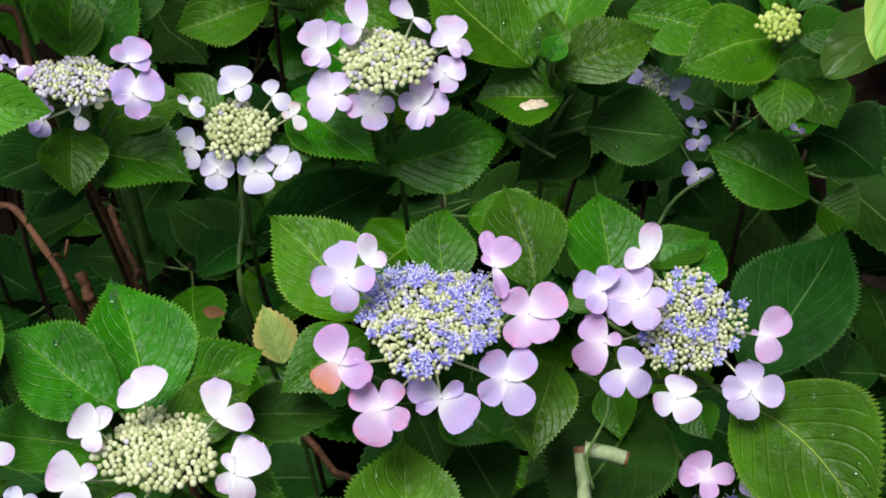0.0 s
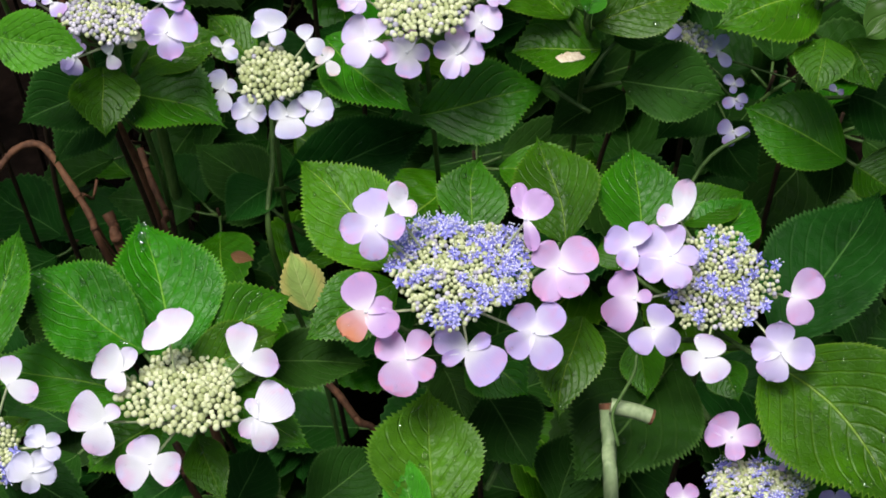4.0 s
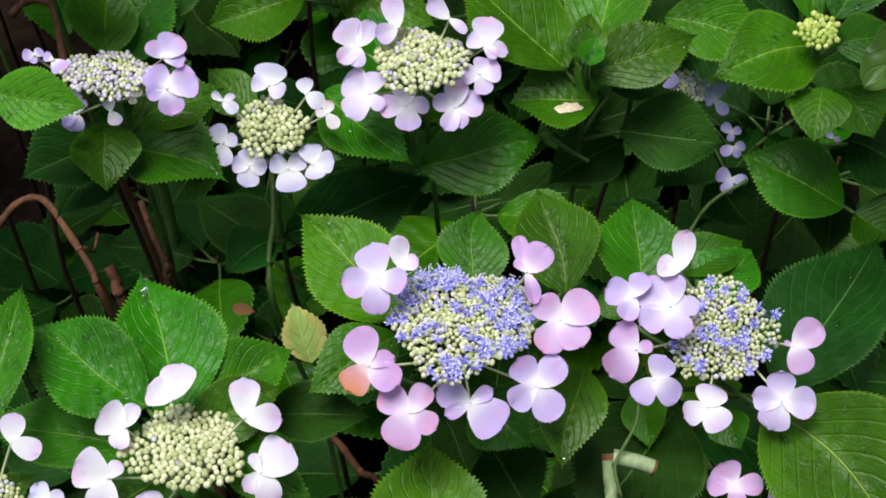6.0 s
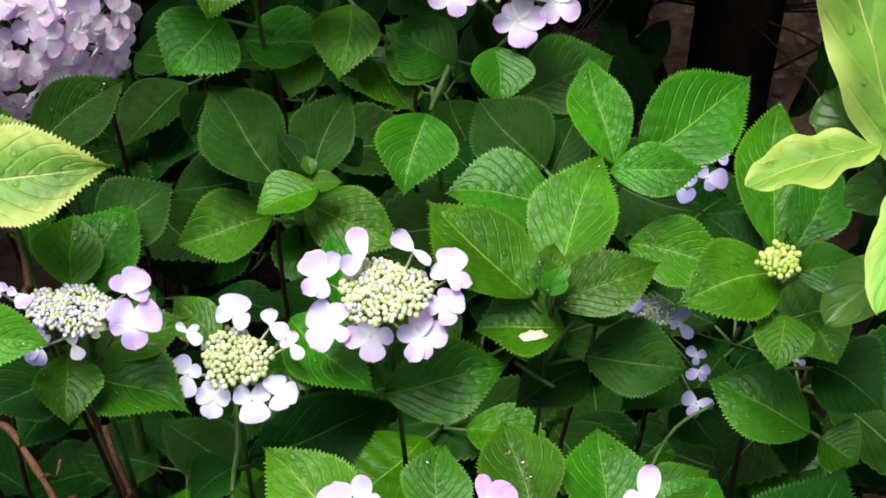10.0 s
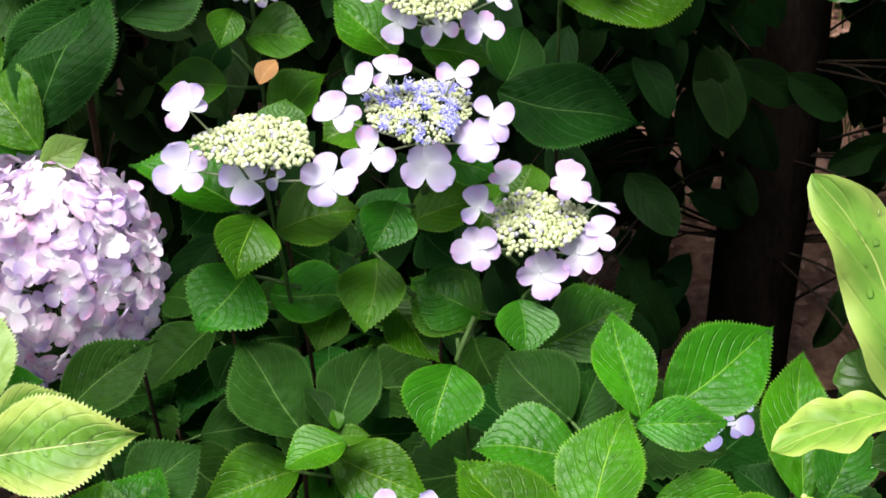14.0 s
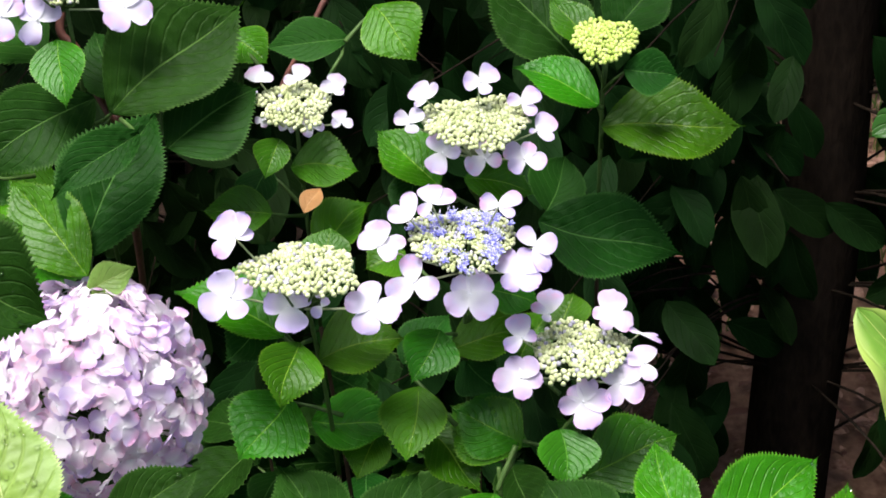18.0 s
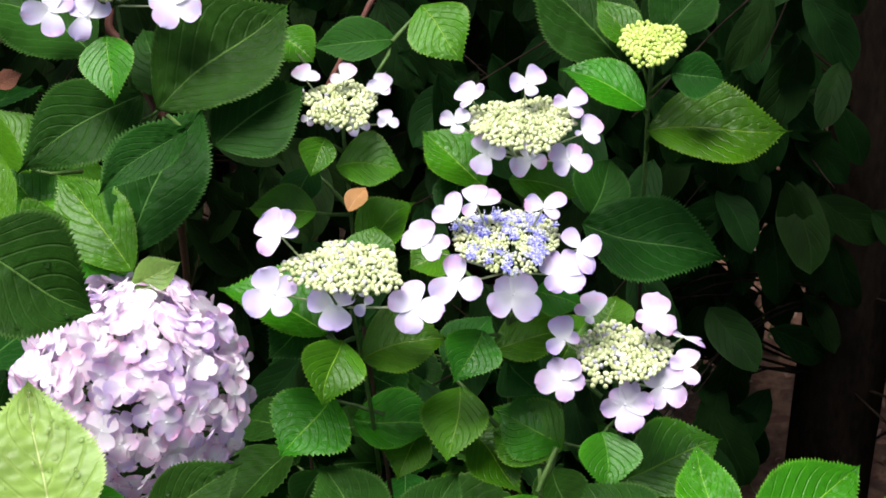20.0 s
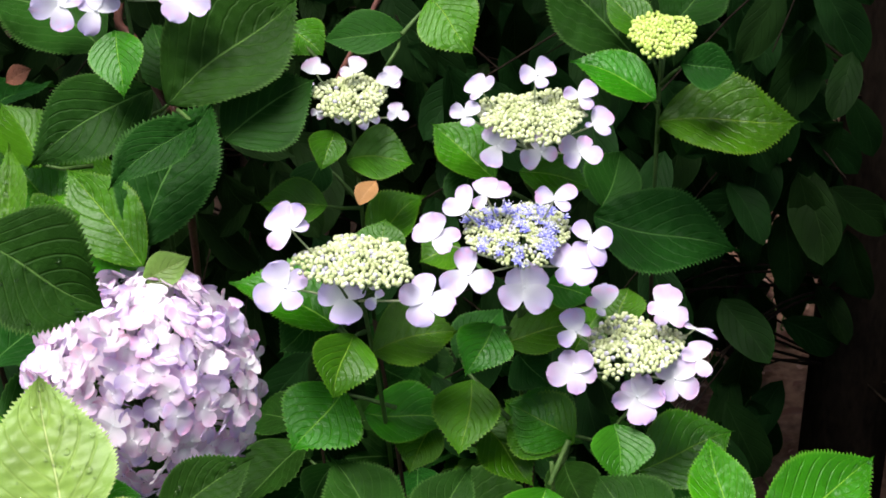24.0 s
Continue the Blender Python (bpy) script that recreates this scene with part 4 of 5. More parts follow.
floret(head, (-0.0320, 0.8618, 0.7728), (0.110, -0.592, 0.798), [(74, 13.0, 1.1), (267, 14.6, 1.3), (177, 15.0, 0.9), (327, 11.9, 1.2)], 'pale')
floret(head, (-0.0471, 0.8469, 0.7569), (0.115, -0.514, 0.850), [(340, 19.3, 0.9), (61, 16.4, 0.8), (264, 19.2, 1.1), (142, 19.5, 0.7), (182, 16.3, 0.7)], 'pale')
floret(head, (-0.0796, 0.8462, 0.7582), (0.062, -0.650, 0.758), [(348, 17.2, 1.0), (76, 18.5, 0.9), (253, 15.9, 0.8), (167, 18.6, 0.95)], 'pale')
floret(head, (-0.1040, 0.8502, 0.7640), (-0.040, -0.598, 0.801), [(38, 20.4, 1.1), (320, 16.8, 1.0), (120, 22.4, 0.9), (204, 15.0, 0.7)], 'pale')

shoot = new_shoot((-0.264, 0.814, 0.807), (-0.245, 0.974, 0.000), 'hydrangea shoot with grey-violet buds and a few lilac florets')
leaf(shoot, (-0.271, 0.855, 0.778), (-0.244, 0.919, 0.806), 0.059, (0.007, -0.405, 0.914), wet=8)
leaf(shoot, (-0.271, 0.848, 0.793), (-0.276, 0.896, 0.815), 0.046, (0.399, -0.344, 0.850), wet=12)
leaf(shoot, (-0.239, 0.861, 0.769), (-0.223, 0.870, 0.772), 0.023, (0.173, -0.642, 0.747), wet=3)
leaf(shoot, (-0.272, 0.816, 0.765), (-0.265, 0.773, 0.746), 0.043, (0.227, -0.355, 0.907), wet=3)
leaf(shoot, (-0.264, 0.822, 0.741), (-0.196, 0.801, 0.730), 0.058, (0.083, -0.231, 0.969), wet=8)
leaf(shoot, (-0.261, 0.839, 0.745), (-0.204, 0.862, 0.754), 0.042, (0.048, -0.448, 0.893), wet=3)
leaf(shoot, (-0.275, 0.818, 0.753), (-0.323, 0.788, 0.741), 0.051, (0.132, -0.530, 0.837), 'dark')
leaf(shoot, (-0.279, 0.837, 0.713), (-0.310, 0.797, 0.697), 0.042, (0.102, -0.438, 0.893), 'dark')
leaf(shoot, (-0.326, 0.782, 0.820), (-0.268, 0.775, 0.815), 0.038, (-0.003, -0.568, 0.823), 'young', wet=4)
leaf(shoot, (-0.249, 0.851, 0.742), (-0.236, 0.878, 0.754), 0.024, (-0.041, -0.378, 0.925), wet=3)
head = bud_cluster(shoot, (-0.264, 0.814, 0.807), 0.0272, (0.116, 0.169, 0.979), 'violet')
floret(head, (-0.2284, 0.8222, 0.8149), (0.386, -0.493, 0.779), [(33, 13.6, 0.9), (311, 18.5, 1.1), (251, 15.0, 0.9)], 'lilac')
floret(head, (-0.2257, 0.8101, 0.8002), (0.261, -0.582, 0.770), [(27, 17.2, 1.2), (271, 21.3, 1.1), (175, 18.6, 0.95), (88, 14.4, 0.9)], 'lilac')
floret(head, (-0.3086, 0.8204, 0.8164), (0.191, -0.608, 0.771), [(287, 6.5, 1.1), (74, 7.5, 1.1), (158, 5.8, 0.9)], 'lilac')
floret(head, (-0.2966, 0.8190, 0.8142), (-0.058, -0.546, 0.836), [(205, 12.2, 1.0), (48, 7.6, 0.9)], 'lilac')
floret(head, (-0.2819, 0.7977, 0.7896), (-0.004, -0.708, 0.706), [(146, 12.8, 1.2), (304, 10.3, 0.6), (342, 19.4, 0.5), (111, 11.0, 0.8)], 'lilac')
floret(head, (-0.2606, 0.7991, 0.7903), (0.137, -0.621, 0.771), [(356, 8.4, 1.0), (187, 10.9, 0.9)], 'white')
floret(head, (-0.2475, 0.8059, 0.7968), (0.180, -0.690, 0.701), [(44, 7.0, 1.0), (297, 7.9, 1.0), (169, 5.3, 1.1)], 'cream')

shoot = new_shoot((0.040, 0.905, 0.726), (0.037, 1.065, 0.000), 'leafy hydrangea shoot with a tan scar on one leaf')
leaf(shoot, (0.049, 0.899, 0.720), (-0.012, 0.894, 0.719), 0.057, (0.020, -0.346, 0.938), 'spot', wet=3, bend=0.05)
leaf(shoot, (0.065, 0.908, 0.684), (0.137, 0.901, 0.679), 0.056, (-0.005, -0.618, 0.786), 'dark', wet=5)
leaf(shoot, (0.059, 0.935, 0.699), (0.100, 0.945, 0.702), 0.029, (0.069, -0.556, 0.828), 'dark')
leaf(shoot, (0.070, 0.940, 0.644), (0.017, 0.905, 0.631), 0.049, (-0.035, -0.312, 0.950), 'dark')
leaf(shoot, (0.026, 0.904, 0.742), (-0.045, 0.967, 0.772), 0.074, (0.244, -0.186, 0.952), wet=10)
leaf(shoot, (0.043, 0.916, 0.739), (0.076, 1.011, 0.782), 0.062, (-0.120, -0.371, 0.921), wet=5)
leaf(shoot, (0.041, 0.898, 0.742), (0.112, 0.929, 0.753), 0.047, (0.070, -0.491, 0.868), wet=4)
leaf(shoot, (0.036, 0.884, 0.765), (0.041, 0.919, 0.778), 0.024, (0.25, -0.60, 0.75), 'young', wet=3)
leaf(shoot, (0.036, 0.880, 0.769), (0.029, 0.898, 0.787), 0.022, (-0.35, -0.60, 0.70), 'young', wet=3)
leaf(shoot, (0.043, 0.995, 0.751), (-0.036, 0.997, 0.755), 0.065, (0.027, -0.384, 0.923), wet=3)
leaf(shoot, (0.037, 0.871, 0.774), (0.044, 0.885, 0.787), 0.018, (0.05, -0.75, 0.65), 'young', wet=3)

shoot = new_shoot((0.083, 1.004, 0.775), (0.078, 1.164, 0.000), 'leafy hydrangea shoot with broad glossy leaves over a small blue head')
leaf(shoot, (0.085, 1.007, 0.778), (0.067, 1.084, 0.815), 0.044, (-0.054, -0.439, 0.897), wet=3)
leaf(shoot, (0.105, 1.027, 0.769), (0.186, 1.091, 0.796), 0.068, (0.159, -0.553, 0.818), wet=3)
leaf(shoot, (0.080, 0.988, 0.787), (0.147, 0.993, 0.787), 0.039, (0.035, -0.525, 0.850), wet=3)
leaf(shoot, (0.037, 1.058, 0.733), (-0.014, 1.112, 0.759), 0.064, (-0.138, -0.538, 0.831), 'blue')
leaf(shoot, (0.040, 1.059, 0.719), (0.061, 1.113, 0.743), 0.043, (0.150, -0.455, 0.878), 'blue')
head = bud_cluster(shoot, (0.147, 1.131, 0.673), 0.0164, (-0.080, 0.066, 0.995), 'violet')
floret(head, (0.1692, 1.1221, 0.6766), (0.075, -0.655, 0.752), [(23, 10.9, 1.1), (247, 17.8, 1.0), (179, 11.9, 1.0)], 'deep')
floret(head, (0.1459, 1.1171, 0.6725), (-0.064, -0.650, 0.757), [(68, 13.5, 0.9), (292, 17.7, 1.1), (199, 17.2, 1.0)], 'deep')
floret(head, (0.1771, 1.1331, 0.6881), (-0.008, -0.589, 0.808), [(76, 9.9, 0.9), (297, 11.5, 1.0), (228, 9.8, 0.9)], 'deep')
floret(head, (0.1278, 1.1178, 0.6739), (-0.046, -0.567, 0.822), [(35, 8.5, 1.0), (192, 9.2, 1.0)], 'deep')

shoot = new_shoot((0.192, 0.912, 0.771), (0.179, 1.072, 0.000), 'hydrangea shoot with one tight green bud cluster')
leaf(shoot, (0.196, 0.956, 0.745), (0.207, 1.063, 0.794), 0.053, (0.035, -0.421, 0.906), wet=4)
leaf(shoot, (0.208, 0.942, 0.759), (0.242, 0.998, 0.783), 0.044, (0.023, -0.413, 0.910), wet=3)
leaf(shoot, (0.205, 0.914, 0.758), (0.249, 0.926, 0.762), 0.036, (0.077, -0.562, 0.823), wet=3)
leaf(shoot, (0.197, 0.930, 0.746), (0.126, 0.905, 0.737), 0.065, (0.006, -0.355, 0.935), wet=10)
leaf(shoot, (0.198, 0.896, 0.738), (0.190, 0.859, 0.722), 0.039, (-0.147, -0.362, 0.920), wet=3)
leaf(shoot, (0.095, 0.970, 0.736), (0.167, 0.955, 0.728), 0.052, (-0.001, -0.510, 0.860), wet=3)
leaf(shoot, (0.188, 0.966, 0.727), (0.151, 0.996, 0.741), 0.038, (0.066, -0.368, 0.927), 'dark')
leaf(shoot, (0.225, 0.878, 0.641), (0.154, 0.912, 0.658), 0.058, (0.006, -0.429, 0.904), wet=4)
leaf(shoot, (0.231, 0.925, 0.663), (0.277, 0.895, 0.649), 0.072, (0.096, -0.299, 0.949), 'dark')
leaf(shoot, (0.220, 0.927, 0.711), (0.238, 0.892, 0.696), 0.040, (-0.173, -0.473, 0.864), wet=3)
leaf(shoot, (0.232, 0.876, 0.639), (0.258, 0.859, 0.631), 0.044, (0.038, -0.371, 0.928), wet=3)
leaf(shoot, (0.230, 0.931, 0.611), (0.219, 0.882, 0.590), 0.042, (-0.234, -0.324, 0.916), 'dark')
head = bud_cluster(shoot, (0.192, 0.913, 0.772), 0.0144, (-0.141, -0.169, 0.976), 'green')

shoot = new_shoot((0.116, 0.962, 0.679), (0.108, 1.122, 0.000), 'shaded hydrangea head with dark blue buds and violet florets')
head = bud_cluster(shoot, (0.116, 0.961, 0.678), 0.0147, (-0.106, -0.250, 0.963), 'violet')
floret(head, (0.0998, 0.9697, 0.6869), (-0.209, -0.432, 0.877), [(50, 14.6, 0.9), (295, 12.4, 1.0), (186, 15.0, 0.9)], 'deep')
floret(head, (0.1357, 0.9540, 0.6736), (0.018, -0.627, 0.779), [(38, 15.9, 0.8), (319, 15.0, 0.7), (196, 14.4, 0.7), (103, 8.2, 0.6)], 'deep')
floret(head, (0.1484, 0.9380, 0.6563), (0.043, -0.623, 0.781), [(29, 9.5, 0.9), (271, 7.9, 0.9), (154, 6.7, 0.9)], 'deep')
floret(head, (0.1503, 0.9309, 0.6483), (0.043, -0.620, 0.783), [(96, 10.4, 0.9), (263, 9.3, 0.9), (191, 8.4, 0.8)], 'deep')
floret(head, (0.1488, 0.9137, 0.6330), (-0.066, -0.669, 0.740), [(44, 12.0, 1.0), (139, 12.5, 0.8), (245, 13.1, 0.7)], 'deep')
floret(head, (0.2216, 0.9346, 0.6559), (-0.138, -0.630, 0.764), [(29, 6.6, 0.9), (236, 5.8, 0.9)], 'deep')
leaf(shoot, (0.145, 0.963, 0.637), (0.095, 0.915, 0.622), 0.050, (0.178, -0.459, 0.870), 'dark')
leaf(shoot, (0.144, 0.974, 0.580), (0.177, 0.931, 0.564), 0.048, (-0.217, -0.477, 0.852), 'dark')

shoot = new_shoot((0.218, 0.824, 0.938), (0.553, 0.884, 0.000), 'bush with long leathery yellow-green leaves')
leaf(shoot, (0.229, 0.808, 0.932), (0.166, 0.896, 1.050), 0.056, (0.076, -0.761, 0.644), 'lime', wet=9, bend=0.05)
leaf(shoot, (0.218, 0.816, 0.944), (0.139, 0.789, 0.932), 0.039, (-0.123, -0.078, 0.989), 'lime', wet=5)
leaf(shoot, (0.213, 0.847, 0.919), (0.194, 0.875, 0.937), 0.034, (-0.402, -0.670, 0.625), 'leather')
leaf(shoot, (0.242, 0.816, 0.925), (0.212, 0.738, 0.885), 0.031, (-0.332, -0.322, 0.887), 'lime')
leaf(shoot, (0.251, 0.827, 0.856), (0.196, 0.784, 0.835), 0.038, (-0.043, -0.392, 0.919), 'leather')
leaf(shoot, (0.248, 0.855, 0.893), (0.208, 0.835, 0.884), 0.031, (0.060, -0.529, 0.847), 'leather')
leaf(shoot, (0.228, 0.977, 1.145), (0.176, 0.955, 1.131), 0.025, (-0.012, -0.532, 0.847), 'leather')
leaf(shoot, (0.228, 0.992, 1.171), (0.200, 1.006, 1.183), 0.026, (-0.048, -0.705, 0.708), 'leather')

shoot = new_shoot((-0.305, 0.859, 0.872), (-0.283, 1.019, 0.000), 'hydrangea shoot with a pale yellow-green aging leaf')
leaf(shoot, (-0.339, 0.847, 0.875), (-0.239, 0.865, 0.881), 0.063, (0.075, -0.653, 0.754), 'yellow', wet=12)
leaf(shoot, (-0.336, 0.873, 0.878), (-0.289, 0.894, 0.889), 0.035, (0.110, -0.623, 0.775), 'yellow', wet=3)
leaf(shoot, (-0.321, 0.962, 0.812), (-0.261, 1.013, 0.840), 0.049, (0.105, -0.571, 0.814), 'blue', wet=3)
leaf(shoot, (-0.270, 0.918, 0.778), (-0.222, 0.953, 0.797), 0.055, (-0.001, -0.465, 0.885), 'dark')
leaf(shoot, (-0.370, 0.962, 0.838), (-0.328, 0.968, 0.841), 0.026, (0.039, -0.591, 0.806), wet=3)

shoot = new_shoot((-0.374, 0.896, 0.864), (-0.348, 1.056, 0.000), 'hydrangea shoot with a large pale wet leaf before a pink mophead')
leaf(shoot, (-0.354, 0.877, 0.869), (-0.384, 0.962, 0.942), 0.080, (0.15, -0.70, 0.70), 'pale', wet=16)
leaf(shoot, (-0.421, 0.987, 1.034), (-0.341, 0.984, 0.986), 0.082, (0.294, -0.787, 0.542), 'dark', wet=3)
leaf(shoot, (-0.370, 1.167, 0.894), (-0.335, 1.188, 0.906), 0.028, (0.211, -0.721, 0.660), 'pale')
leaf(shoot, (-0.408, 1.000, 1.013), (-0.417, 1.065, 1.062), 0.024, (0.092, -0.594, 0.799), 'young', wet=3)
leaf(shoot, (-0.407, 1.066, 0.988), (-0.382, 1.085, 0.999), 0.054, (-0.012, -0.504, 0.864), wet=3)
leaf(shoot, (-0.390, 1.097, 0.734), (-0.296, 1.138, 0.754), 0.060, (-0.035, -0.371, 0.928), 'blue')

shoot = new_shoot((-0.150, 1.093, 0.687), (-0.140, 1.253, 0.000), 'leafy hydrangea shoot with matt blue-green leaves, no flower')
leaf(shoot, (-0.170, 1.092, 0.687), (-0.233, 1.162, 0.733), 0.069, (0.115, -0.472, 0.874), 'blue')
leaf(shoot, (-0.147, 1.103, 0.684), (-0.118, 1.168, 0.722), 0.052, (0.130, -0.544, 0.829), 'blue')
leaf(shoot, (-0.138, 1.076, 0.697), (-0.184, 1.055, 0.687), 0.042, (-0.078, -0.289, 0.954))
leaf(shoot, (-0.150, 1.089, 0.700), (-0.174, 1.118, 0.718), 0.022, (0.110, -0.472, 0.875), 'blue')
leaf(shoot, (-0.149, 1.086, 0.694), (-0.120, 1.087, 0.694), 0.018, (0.041, -0.421, 0.906))
leaf(shoot, (-0.144, 1.085, 0.702), (-0.151, 1.099, 0.711), 0.012, (0.218, -0.433, 0.875), 'young')
leaf(shoot, (-0.180, 1.095, 0.651), (-0.255, 1.069, 0.642), 0.061, (0.065, -0.502, 0.862))
leaf(shoot, (-0.154, 1.105, 0.661), (-0.075, 1.071, 0.643), 0.057, (-0.031, -0.509, 0.860))
leaf(shoot, (-0.240, 1.210, 0.690), (-0.257, 1.174, 0.669), 0.035, (0.118, -0.538, 0.835), 'dark')
leaf(shoot, (-0.135, 1.169, 0.656), (-0.112, 1.183, 0.663), 0.033, (0.202, -0.696, 0.689), 'dark')

shoot = new_shoot((-0.053, 1.172, 0.725), (-0.049, 1.332, 0.000), 'hydrangea shoot with drooping heart-shaped green leaves')
leaf(shoot, (-0.057, 1.160, 0.708), (-0.073, 1.099, 0.672), 0.065, (0.029, -0.509, 0.860))
leaf(shoot, (-0.110, 1.210, 0.733), (-0.068, 1.168, 0.705), 0.057, (0.181, -0.409, 0.894))
leaf(shoot, (-0.153, 1.208, 0.734), (-0.170, 1.171, 0.712), 0.044, (0.083, -0.531, 0.843))
leaf(shoot, (-0.119, 1.206, 0.782), (-0.126, 1.150, 0.748), 0.054, (0.007, -0.519, 0.855))
leaf(shoot, (-0.209, 1.203, 0.749), (-0.136, 1.199, 0.743), 0.054, (0.039, -0.570, 0.820))
leaf(shoot, (-0.035, 1.190, 0.732), (-0.092, 1.219, 0.753), 0.065, (0.007, -0.576, 0.818))
leaf(shoot, (-0.223, 1.197, 0.776), (-0.261, 1.149, 0.749), 0.073, (0.067, -0.535, 0.842))
leaf(shoot, (-0.137, 1.265, 0.764), (-0.099, 1.308, 0.788), 0.050, (-0.158, -0.392, 0.907), 'dark')

shoot = new_shoot((-0.200, 1.162, 0.915), (-0.186, 1.322, 0.000), 'hydrangea shoot with pale cream buds and large white-lilac florets')
leaf(shoot, (-0.219, 1.171, 0.853), (-0.305, 1.194, 0.878), 0.070, (0.199, -0.272, 0.941))
leaf(shoot, (-0.201, 1.136, 0.869), (-0.212, 1.092, 0.839), 0.050, (0.460, -0.574, 0.677))
leaf(shoot, (-0.192, 1.164, 0.835), (-0.128, 1.183, 0.843), 0.060, (0.044, -0.498, 0.866))
leaf(shoot, (-0.187, 1.193, 0.905), (-0.183, 1.219, 0.924), 0.038, (0.018, -0.586, 0.810))
leaf(shoot, (-0.235, 1.203, 0.851), (-0.268, 1.169, 0.830), 0.047, (0.132, -0.612, 0.780), 'dark')
head = bud_cluster(shoot, (-0.200, 1.163, 0.917), 0.0441, (0.050, 0.063, 0.997), 'dotted')
floret(head, (-0.2486, 1.1635, 0.9460), (0.011, -0.721, 0.693), [(25, 22.3, 1.25), (318, 20.9, 0.8), (265, 15.4, 0.7), (117, 21.8, 0.75)], 'pale')
floret(head, (-0.2520, 1.1406, 0.9076), (0.115, -0.841, 0.528), [(6, 22.5, 1.05), (278, 19.5, 0.9), (186, 19.2, 0.9), (97, 26.3, 0.9)], 'pale')
floret(head, (-0.2085, 1.1412, 0.8987), (0.147, -0.738, 0.659), [(53, 20.0, 1.15), (288, 19.2, 1.1), (171, 22.8, 1.15)], 'pale')
floret(head, (-0.1461, 1.1456, 0.8954), (0.118, -0.751, 0.650), [(345, 20.9, 0.95), (55, 21.9, 0.85), (144, 22.7, 1.0), (236, 24.5, 0.95)], 'pale')
floret(head, (-0.1836, 1.1423, 0.8976), (0.320, -0.707, 0.631), [(302, 8.5, 0.9), (116, 11.2, 0.9)], 'lilac')
floret(head, (-0.1860, 1.1489, 0.9095), (0.237, -0.784, 0.573), [(41, 8.8, 0.9), (269, 6.8, 0.9), (169, 7.8, 1.0)], 'white')

shoot = new_shoot((-0.079, 1.202, 0.922), (-0.074, 1.362, 0.000), 'lacecap hydrangea shoot with blue open flowers and pale pink florets')
leaf(shoot, (-0.098, 1.191, 0.846), (-0.119, 1.154, 0.821), 0.046, (0.064, -0.573, 0.817))
leaf(shoot, (-0.090, 1.201, 0.821), (-0.026, 1.221, 0.829), 0.050, (0.019, -0.431, 0.902))
leaf(shoot, (-0.058, 1.219, 0.867), (-0.020, 1.211, 0.857), 0.035, (0.043, -0.668, 0.743))
leaf(shoot, (-0.082, 1.224, 0.798), (-0.053, 1.202, 0.780), 0.042, (-0.192, -0.765, 0.615), 'dark')
leaf(shoot, (-0.130, 1.263, 0.877), (-0.161, 1.248, 0.869), 0.049, (0.002, -0.471, 0.882))
head = bud_cluster(shoot, (-0.079, 1.202, 0.922), 0.0412, (0.019, -0.116, 0.993), 'blue')
floret(head, (-0.1188, 1.1974, 0.9423), (-0.111, -0.760, 0.640), [(341, 23.2, 0.65), (47, 19.0, 0.8)], 'pale')
floret(head, (-0.1017, 1.2055, 0.9526), (0.095, -0.753, 0.651), [(349, 15.3, 1.4), (274, 20.9, 0.7), (111, 14.7, 0.7)], 'pale')
floret(head, (-0.0505, 1.2085, 0.9483), (0.088, -0.762, 0.642), [(49, 16.4, 0.9), (279, 20.3, 0.7), (211, 15.2, 0.6)], 'pale')
floret(head, (-0.0231, 1.1955, 0.9207), (0.147, -0.689, 0.710), [(18, 17.6, 0.85), (249, 17.6, 1.1), (186, 23.9, 0.6)], 'pale')
floret(head, (-0.0354, 1.1846, 0.9041), (0.173, -0.722, 0.670), [(31, 20.1, 1.1), (293, 20.8, 1.2), (126, 18.7, 0.95), (206, 20.9, 1.0)], 'pale')
floret(head, (-0.0720, 1.1736, 0.8901), (-0.089, -0.773, 0.628), [(28, 19.2, 0.9), (302, 21.4, 1.2), (102, 23.1, 0.95), (208, 25.3, 1.0)], 'pale')
floret(head, (-0.1155, 1.1744, 0.9004), (-0.155, -0.738, 0.656), [(347, 22.4, 0.95), (99, 24.2, 0.95), (224, 22.3, 0.95)], 'pale')
floret(head, (-0.1428, 1.1856, 0.9255), (0.017, -0.727, 0.687), [(45, 18.2, 0.9), (340, 21.2, 1.05), (261, 22.5, 0.6), (210, 18.3, 0.8)], 'pale')

shoot = new_shoot((0.012, 1.192, 0.826), (0.011, 1.352, 0.000), 'hydrangea shoot with cream buds and pink-edged florets')
leaf(shoot, (-0.003, 1.160, 0.773), (0.002, 1.119, 0.744), 0.049, (0.139, -0.560, 0.817), 'young')
leaf(shoot, (0.018, 1.192, 0.703), (0.095, 1.226, 0.720), 0.068, (0.073, -0.569, 0.819))
leaf(shoot, (-0.035, 1.194, 0.736), (-0.090, 1.212, 0.754), 0.068, (0.071, -0.585, 0.808))
leaf(shoot, (0.001, 1.240, 0.812), (0.008, 1.270, 0.832), 0.043, (-0.131, -0.550, 0.825))
leaf(shoot, (-0.036, 1.236, 0.791), (-0.013, 1.271, 0.814), 0.038, (0.045, -0.570, 0.820))
head = bud_cluster(shoot, (0.012, 1.192, 0.826), 0.0377, (-0.021, -0.112, 0.994), 'dotted')
floret(head, (-0.0120, 1.1960, 0.8586), (-0.050, -0.640, 0.767), [(336, 22.3, 1.0), (45, 15.6, 0.6), (135, 6.8, 1.3)], 'pale')
floret(head, (-0.0330, 1.1854, 0.8428), (-0.010, -0.639, 0.770), [(353, 19.6, 1.15), (109, 18.1, 0.8), (261, 12.6, 1.0)], 'pale')
